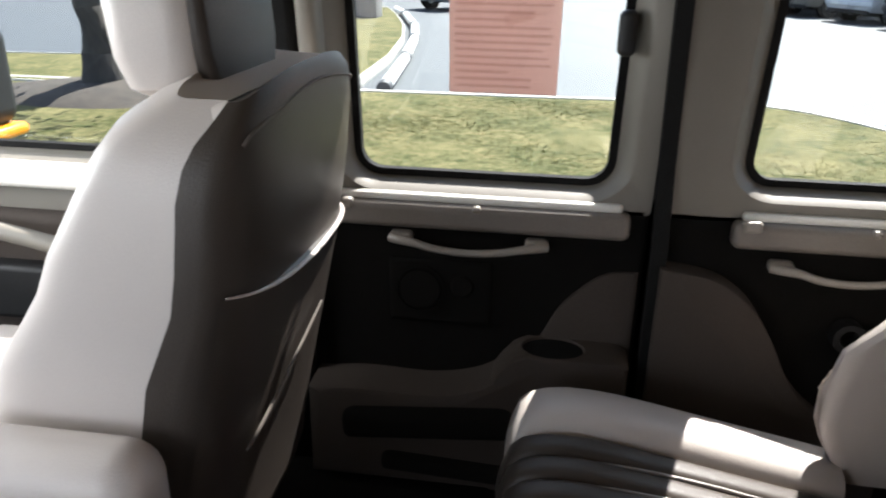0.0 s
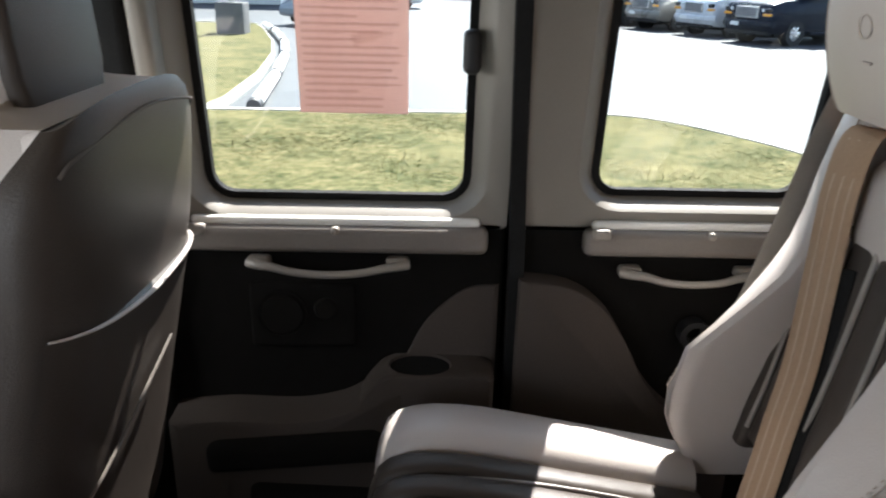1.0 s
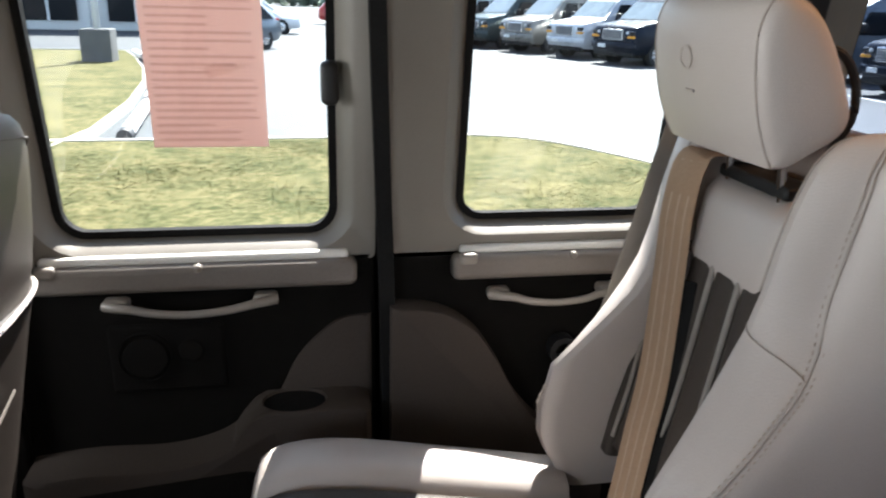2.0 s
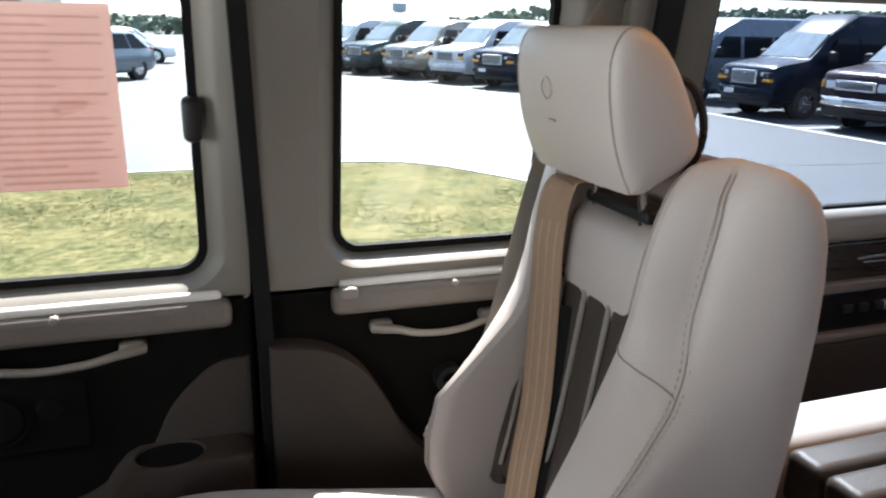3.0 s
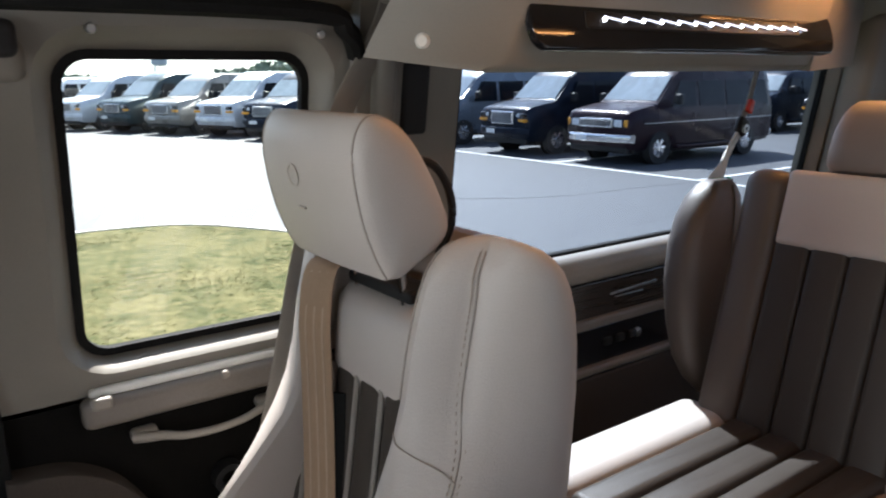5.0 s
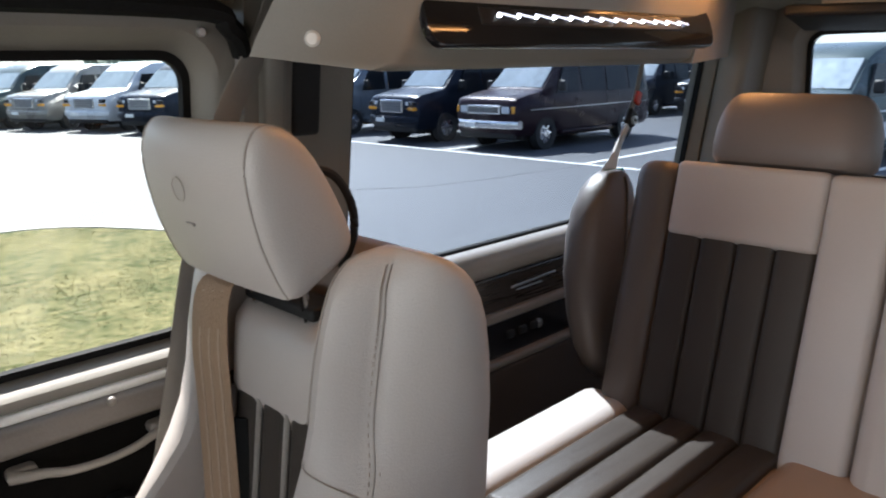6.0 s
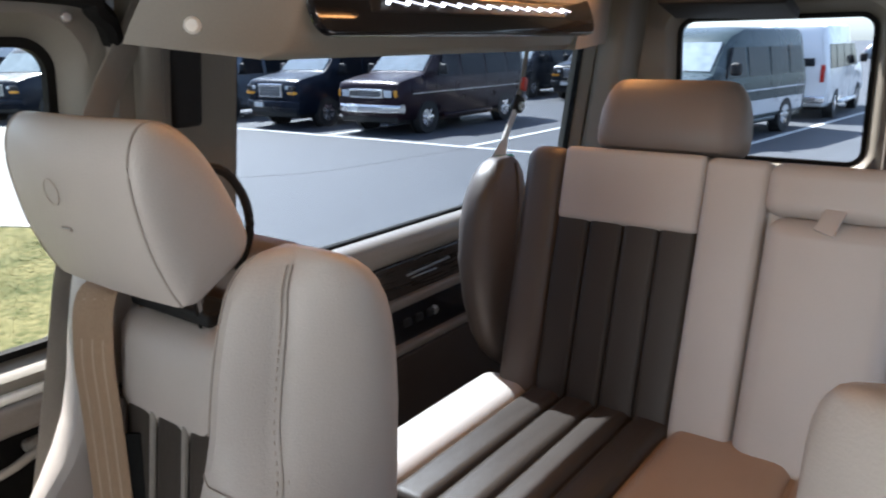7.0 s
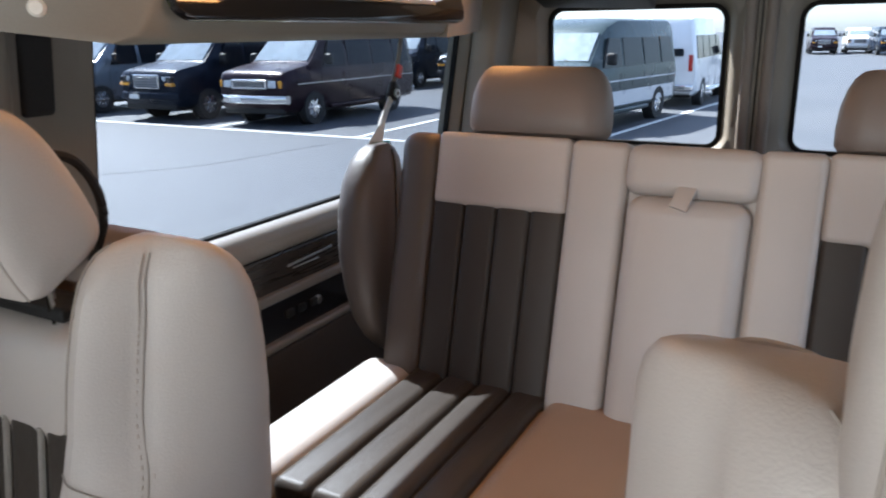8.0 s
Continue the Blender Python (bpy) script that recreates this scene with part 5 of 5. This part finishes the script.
            part("indicator", Geo().rbox((0.16, 0.12, 0.17), 0.03, at(0.06, s * 0.83, 0.94)), AMBER, v, "amber indicator")
        else:
            hl = part("headlamp", Geo().rbox((0.16, 0.38, 0.13), 0.035, at(0.04, s * 0.69, 1.01) @ turn("Z", s * 14)), GLOSSBLACK, v, "dark headlamp housing")
            for o in (-0.08, 0.07):
                part("lens", Geo().disc(0.048, 0.04, at(-0.035 + (0.03 if o > 0 else 0.0), s * (0.69 + o), 1.015) @ turn("Y", 90), 16, 0.012), HEADLAMP, hl, "clear round lens")
            part("indicator", Geo().rbox((0.15, 0.40, 0.08), 0.02, at(0.035, s * 0.70, 0.885) @ turn("Z", s * 14)), AMBER, v, "amber indicator")
        part("door_mirror", Geo().rbox((0.13, 0.20, 0.24), 0.05, at(1.46, s * 1.12, 1.44)), BLACK, v, "black door mirror")
        part("tail_lamp", Geo().rbox((0.05, 0.11, 0.42), 0.02, at(length - 0.01, s * 0.84, 1.15)), TAIL, v, "red tail lamp")
        for x in (1.32, 2.38, 3.47):
            part("door_seam", Geo().rbox((0.012, 0.012, 0.70), 0.003, at(x, s * 0.992, 0.78), 1), RUBBER, v)
        if wide:
            part("pin_stripe", Geo().rbox((length - 0.5, 0.012, 0.022), 0.004, at(length / 2 + 0.2, s * 0.9965, 0.93), 1), STEEL, v, "silver pin stripe")
        if stripe:
            part("stripe", Geo().rbox((length - 1.5, 0.02, 0.30), 0.006, at(length / 2 + 0.5, s * 0.993, 0.62)), stripe, v, "paler lower band")
            part("pin_stripe", Geo().rbox((length - 1.4, 0.02, 0.03), 0.006, at(length / 2 + 0.5, s * 0.999, 0.98)), stripe, v)
    gw, gh = (1.0, 0.21) if wide else (0.86, 0.34)
    gz = 0.94
    gr = part("grille", Geo().rbox((0.08, gw, gh), 0.02, at(-0.012, 0, gz)), grille, v, "bright grille surround")
    part("grille_opening", Geo().rbox((0.03, gw - 0.09, gh - 0.08), 0.01, at(-0.045, 0, gz)), BLACK if wide else MESH, gr)
    for k in range(4):
        part("grille_bar", Geo().rbox((0.03, gw - 0.09, 0.010), 0.003, at(-0.055, 0, gz + (k - 1.5) * (gh - 0.08) / 4), 2), STEEL, gr)
    rings = []
    for k in range(13):
        y = -0.97 + k * 1.94 / 12
        x = -0.09 + 0.20 * abs(y / 0.97) ** 4
        rings.append([(x + a, y, 0.61 + b) for a, b in rr(0.16, 0.19, 0.05, 4)])
    part("bumper", Geo().loft(rings), CHROME if wide else (lower or body), v, "front bumper")
    part("air_dam", Geo().rbox((0.16, 1.70, 0.20), 0.05, at(0.10, 0, 0.38)), BLACK, v)
    part("plate_bar", Geo().rbox((0.02, 0.32, 0.11), 0.005, at(-0.178, 0.3, 0.60)), WHITE_LINE, v, "pale plate")
    part("rear_bumper", Geo().rbox((0.20, 1.88, 0.18), 0.05, at(length, 0, 0.52)), CHROME if grille is CHROME else body, v)
    part("rear_window", Geo().rbox((0.05, 1.3, 0.48), 0.02, at(length - 0.035, 0, 1.55) @ turn("Y", -14)), CARGLASS, v)
    part("underbody", Geo().rbox((length - 0.8, 1.6, 0.16), 0.03, at(length / 2, 0, 0.32)), BLACK, v)
    for s in (-1, 1):
        part("wiper", Geo().tube([(1.06, s * 0.25 - 0.1, 1.40), (1.22, s * 0.25 + 0.25, 1.50)], 0.012, 6), BLACK, v)
    return v


def car(label, m, body, group="parked cars"):
    """A sport-utility car, nose at x = 0 facing -x."""
    c = thing("car", label, "car", m, group)
    st = [(0.0, 0.42, 0.62, 0.72, 0.74, 0.66), (0.12, 0.30, 0.70, 0.88, 0.84, 0.72), (0.95, 0.26, 0.82, 1.02, 0.90, 0.76), (1.20, 0.26, 0.95, 1.10, 0.91, 0.74), (1.90, 0.26, 0.98, 1.60, 0.92, 0.62), (2.5, 0.26, 1.0, 1.68, 0.92, 0.63),
          (3.6, 0.26, 1.02, 1.64, 0.92, 0.62), (4.2, 0.28, 1.02, 1.40, 0.90, 0.64), (4.45, 0.32, 0.98, 1.10, 0.86, 0.70), (4.6, 0.42, 0.7, 0.95, 0.80, 0.70)]
    rings = []
    for x, zb, zl, zt, wl, wt in st:
        half = [(wl * 0.9, zb), (wl * 0.985, zb + 0.1), (wl, (zb + zl) / 2), (wl * 0.985, zl), (wt + (wl - wt) * 0.1, zt - 0.08), (wt - 0.06, zt - 0.01), (wt * 0.5, zt + 0.01)]
        rings.append([(x, -a, b) for a, b in half] + [(x, a, b) for a, b in reversed(half)])
    part("body", Geo().loft(rings), body, c)
    part("windscreen", Geo().loft([[(1.22, -0.68, 1.13), (1.22, 0.68, 1.13), (1.84, 0.58, 1.56), (1.84, -0.58, 1.56)], [(1.19, -0.68, 1.15), (1.19, 0.68, 1.15), (1.81, 0.58, 1.59), (1.81, -0.58, 1.59)]]), WINDSCREEN_SKY, c)
    for s in (-1, 1):
        for x0, x1, x2, x3 in ((1.5, 2.4, 2.4, 1.95), (2.48, 3.3, 3.3, 2.48), (3.38, 4.1, 3.7, 3.38)):
            o = [(x0, s * 0.905, 1.05), (x1, s * 0.905, 1.05), (x2, s * 0.69, 1.52), (x3, s * 0.69, 1.52)]
            part("side_window", Geo().loft([o, [(x, y - s * 0.06, z) for x, y, z in o]]), CARGLASS, c)
        for x in (0.9, 3.65):
            wheel(c, x, s * 0.80, s, 0.36, 0.22)
        part("headlamp", Geo().rbox((0.22, 0.30, 0.14), 0.04, at(0.14, s * 0.60, 0.74)), HEADLAMP, c)
        part("tail_lamp", Geo().rbox((0.16, 0.2, 0.2), 0.05, at(4.42, s * 0.72, 0.98)), TAIL, c)
    part("bumper", Geo().rbox((0.25, 1.6, 0.3), 0.08, at(0.1, 0, 0.48)), body, c)
    part("grille", Geo().rbox((0.05, 0.8, 0.16), 0.03, at(0.03, 0, 0.66)), BLACK, c)
    return c


P_PLUM = paint("plum paint", (0.020, 0.010, 0.015))
P_NAVY = paint("navy paint", (0.008, 0.013, 0.024))
P_BLACK = paint("black paint", (0.016, 0.018, 0.022))
P_SILVER = paint("silver paint", (0.55, 0.57, 0.60), 0.1)
P_WHITE = paint("white paint", (0.78, 0.79, 0.80), 0.0)
P_PEWTER = paint("pewter grey paint", (0.20, 0.19, 0.17), 0.2)
P_TEAL = paint("grey-teal paint", (0.045, 0.065, 0.07), 0.3)
P_SLATE = paint("slate blue paint", (0.16, 0.19, 0.22), 0.3)
P_RED = paint("red paint", (0.35, 0.03, 0.03), 0.1)


def parked(x, y, deg=0.0):
    return at(x, y, GROUND) @ turn("Z", deg)


van("plum van with a chrome bumper in the shade", parked(12.9, 11.8), P_PLUM, 2.14, wide=True)
van("navy van with a broad chrome grille", parked(12.8, 14.95), P_NAVY, 2.15, hightop=0.25)
van("slate blue van parked side by side", parked(12.7, 18.8), P_SLATE, 2.15, hightop=0.2)
ROW = [(9.7, 23.3, P_NAVY, 0.08, "black van with a chrome grille in the far row"), (9.0, 26.0, P_SILVER, 0.12, "silver high roof van in the far row"), (7.9, 28.5, P_PEWTER, 0.08, "pewter van with amber indicators in the far row"), (6.8, 31.0, P_TEAL, 0.12, "dark grey high roof van in the far row"), (5.6, 33.6, P_SILVER, 0.12, "pale silver high roof van in the far row"), (4.2, 36.4, P_WHITE, 0.0, "white van at the end of the far row"), (2.8, 39.2, P_SILVER, 0.0, "silver van at the end of the far row")]
for x, y, p, ht, lab in ROW:
    van(lab, parked(x, y, 24), p, 2.12, hightop=ht, grille=CHROME if p is not P_NAVY else STEEL)
van("grey-teal conversion van with a high roof", parked(13.8, 5.6, -8.5), P_TEAL, 2.12, hightop=0.1, stripe=P_SILVER)
van("white van seen from behind", parked(26.0, 4.6, 180), P_WHITE, 2.12, hightop=0.2)
van("dark van behind the plum one", parked(24.0, 12.2), P_BLACK, 2.1)
van("dark van further along the rear row", parked(24.0, 15.4), P_NAVY, 2.1)
car("white sport-utility car on the far asphalt", parked(-0.2, 40.0, 180), P_WHITE)
car("red sport-utility car on the far asphalt", parked(5.6, 54.0, 180), P_RED)
# Van shapes stand in for two trucks and a pickup.
van("plum van shape standing in for a truck across the lot", parked(66.0, 2.3, 6), P_PLUM, 2.0)
van("white van shape standing in for a truck across the lot", parked(68.5, -0.1, 4), P_WHITE, 1.95)
van("dark blue van shape standing in for a pickup across the lot", parked(64.0, -2.3, 8), P_NAVY, 2.0)
car("slate car at the end of the walkway", parked(-4.4, 26.0, 50), P_SLATE)
car("grey car across the lot", parked(72, 5.5, 90), P_SLATE)

# stall lines
lines = thing("stall_lines", "white painted stall lines on the asphalt", "road marking", kind="structure")
part("line", Geo().loft([[(12.2, 2.0, GROUND + 0.004), (12.32, 2.0, GROUND + 0.004), (12.4, 17, GROUND + 0.004), (12.28, 17, GROUND + 0.004)], [(12.2, 2.0, GROUND), (12.32, 2.0, GROUND), (12.4, 17, GROUND), (12.28, 17, GROUND)]]), WHITE_LINE, lines)
a, b = Vector((13.6, 4.19, 0)), Vector((24.88, 2.99, 0))
d = (b - a).normalized()
part("line", Geo().rbox(((b - a).length + 4, 0.12, 0.008), 0.002, at(*((a + b) / 2 + d * 1.5).xy, GROUND + 0.004) @ turn("Z", math.degrees(math.atan2(d.y, d.x))), 1), WHITE_LINE, lines)
for y in (8.6, 12.6):
    part("line", Geo().rbox((7.5, 0.12, 0.008), 0.002, at(16.0, y, GROUND + 0.004), 1), WHITE_LINE, lines)

TAR = mat("tar seam", (0.05, 0.05, 0.052), rough=0.8)
crack = smooth_path([(6.6, 10.4, 0), (7.55, 9.65, 0), (8.72, 8.95, 0), (10.96, 8.65, 0), (12.2, 8.5, 0)], 5)
left_e = [(p.x + 0.010 * math.sin(i * 2.1), p.y + 0.012 + 0.008 * math.sin(i * 3.7)) for i, p in enumerate(crack)]
right_e = [(p.x, p.y - 0.012 - 0.006 * math.cos(i * 2.9)) for i, p in enumerate(crack)]
ring = left_e + right_e[::-1]
part("tar_seam", Geo().loft([[(x, y, GROUND + 0.003) for x, y in ring], [(x, y, GROUND - 0.01) for x, y in ring]]), TAR, lines, "dark tar seam")

# tree, lamp post, building, far trees
BARK = mat("bark", (0.075, 0.065, 0.06), (0.04, 0.036, 0.034), scale=5, rough=0.95, bump=0.8, bscale=26, stretch=(1, 1, 0.25))
MULCH = mat("mulch", (0.07, 0.055, 0.045), (0.035, 0.028, 0.024), scale=6, rough=1.0, bump=0.7, bscale=40)
LEAF = mat("leaves", (0.07, 0.11, 0.03), (0.04, 0.07, 0.02), scale=4, rough=0.7, island=0.35)
tree = thing("tree", "dark trunked lawn tree on a mulch bed", "tree")
TX, TY = -5.75, 8.8
part("trunk", Geo().tube([(TX + 0.05 * math.sin(k * 1.3), TY + 0.04 * math.cos(k), GROUND + 0.1 + k * 0.55) for k in range(8)], [0.30, 0.225, 0.20, 0.19, 0.18, 0.17, 0.15, 0.12], 14), BARK, tree)
rnd = random.Random(3)
crown = Geo()
for k in range(9):
    a = k * 2.4
    p0 = Vector((TX, TY, GROUND + 2.4 + 0.2 * k))
    p1 = p0 + Vector((math.cos(a) * 1.9, math.sin(a) * 1.9, 1.3 + 0.1 * k))
    part("limb", Geo().tube([p0, p0.lerp(p1, 0.5) + Vector((0, 0, 0.15)), p1], [0.08, 0.05, 0.02], 7), BARK, tree)
    for _ in range(420):
        q = p0.lerp(p1, rnd.uniform(0.35, 1.1)) + Vector((rnd.gauss(0, 0.42), rnd.gauss(0, 0.42), rnd.gauss(0, 0.3)))
        n1, n2 = Vector((rnd.uniform(-1, 1), rnd.uniform(-1, 1), rnd.uniform(-1, 1))) * 0.06, Vector((rnd.uniform(-1, 1), rnd.uniform(-1, 1), rnd.uniform(-1, 1))) * 0.05
        crown.quad(q - n1, q + n2, q + n1, q - n2)
part("crown", crown, LEAF, tree, "loose green leaves")
bed = thing("mulch_bed", "low dark mulch bed round the tree", "mulch bed")
rings = []
for k, (s, z) in enumerate(((1.0, 0.11), (0.8, 0.20), (0.45, 0.27), (0.15, 0.30))):
    rings.append([(TX + 1.5 * s * math.cos(a * 0.2618) * (1 + 0.1 * math.sin(a * 1.7)), TY + 1.0 * s * math.sin(a * 0.2618), GROUND + z) for a in range(24)])
part("mound", Geo().loft(rings), MULCH, bed)

pole = thing("lamp_post", "steel lamp post on a square concrete base", "lamp post", at(-5.3, 21.3, GROUND))
part("plinth", Geo().rbox((0.75, 0.75, 0.95), 0.03, at(0, 0, 0.47)), mat("grey concrete", (0.15, 0.15, 0.15), (0.11, 0.11, 0.115), scale=3, rough=0.9, bump=0.3, bscale=60), pole, "concrete plinth")
part("pole", Geo().tube([(0, 0, 0.9), (0, 0, 7.5)], 0.09, 12), STEEL, pole)
part("lamp_head", Geo().rbox((0.7, 0.3, 0.14), 0.05, at(0.35, 0, 7.5)), STEEL, pole)

house = thing("building", "long white showroom building with dark windows", "building", at(-24, 40, GROUND))
STUCCO = mat("white stucco", (0.74, 0.73, 0.70), (0.64, 0.63, 0.60), scale=1, rough=0.9, bump=0.2, bscale=40)
part("wall", Geo().rbox((38, 10, 5.5), 0.05, at(0, 5, 2.75)), STUCCO, house)
part("roof", Geo().rbox((39, 11, 0.5), 0.08, at(0, 5, 5.6)), mat("grey fascia", (0.3, 0.31, 0.33), rough=0.6), house)
for k in range(9):
    w = part("window", Geo().rbox((2.6, 0.16, 2.3), 0.03, at(-16 + k * 4, -0.02, 1.6)), CARGLASS, house, "dark shop window")
    part("frame", Geo().rbox((0.12, 0.22, 2.4), 0.02, at(-16 + k * 4, -0.04, 1.6)), P_WHITE, w)
    part("column", Geo().rbox((0.3, 0.3, 4.2), 0.03, at(-18 + k * 4, -1.2, 2.1)), STUCCO, house)

woods = Geo()
rnd = random.Random(8)
for k in range(230):
    x = 10 + rnd.uniform(-60, 260)
    y = 150 + rnd.uniform(-20, 30) - 0.2 * x
    hgt = rnd.uniform(2.2, 2.9) + 3.6 * min(1.0, max(0.0, (x / y - 0.36) / 0.14))
    for _ in range(56):
        c = Vector((x + rnd.gauss(0, 2.4), y + rnd.gauss(0, 2), GROUND + rnd.uniform(0.1, 1) * hgt))
        for _ in range(3):
            n1, n2 = Vector((rnd.uniform(-1, 1), rnd.uniform(-1, 1), rnd.uniform(-1, 1))) * 0.75, Vector((rnd.uniform(-1, 1), rnd.uniform(-1, 1), rnd.uniform(-1, 1))) * 0.65
            woods.quad(c - n1, c + n2, c + n1, c - n2)
# Distance haze is put into this lighter leaf colour.
tagged(part("far_woods", woods, mat("hazy far leaves", (0.20, 0.24, 0.18), (0.14, 0.18, 0.135), scale=0.3, rough=0.9, island=0.2)), "green band of distant trees with haze in its colour", "trees", kind="stuff")
tower = thing("water_tower", "pale water tower far beyond the lot", "water tower", at(99, 354, GROUND))
TANK = mat("tank paint", (0.36, 0.42, 0.46), rough=0.6)
part("tank", Geo().loft([[(r * math.cos(a * 0.3927), r * math.sin(a * 0.3927), z) for a in range(16)] for r, z in ((1.0, 8.2), (3.2, 8.8), (3.5, 9.4), (3.5, 12.4), (2.6, 13.0), (0.3, 13.2))]), TANK, tower)
for k in range(5):
    a = k * 1.2566
    part("leg", Geo().tube([(3.4 * math.cos(a), 3.4 * math.sin(a), 0), (2.4 * math.cos(a), 2.4 * math.sin(a), 10)], 0.25, 8), TANK, tower)
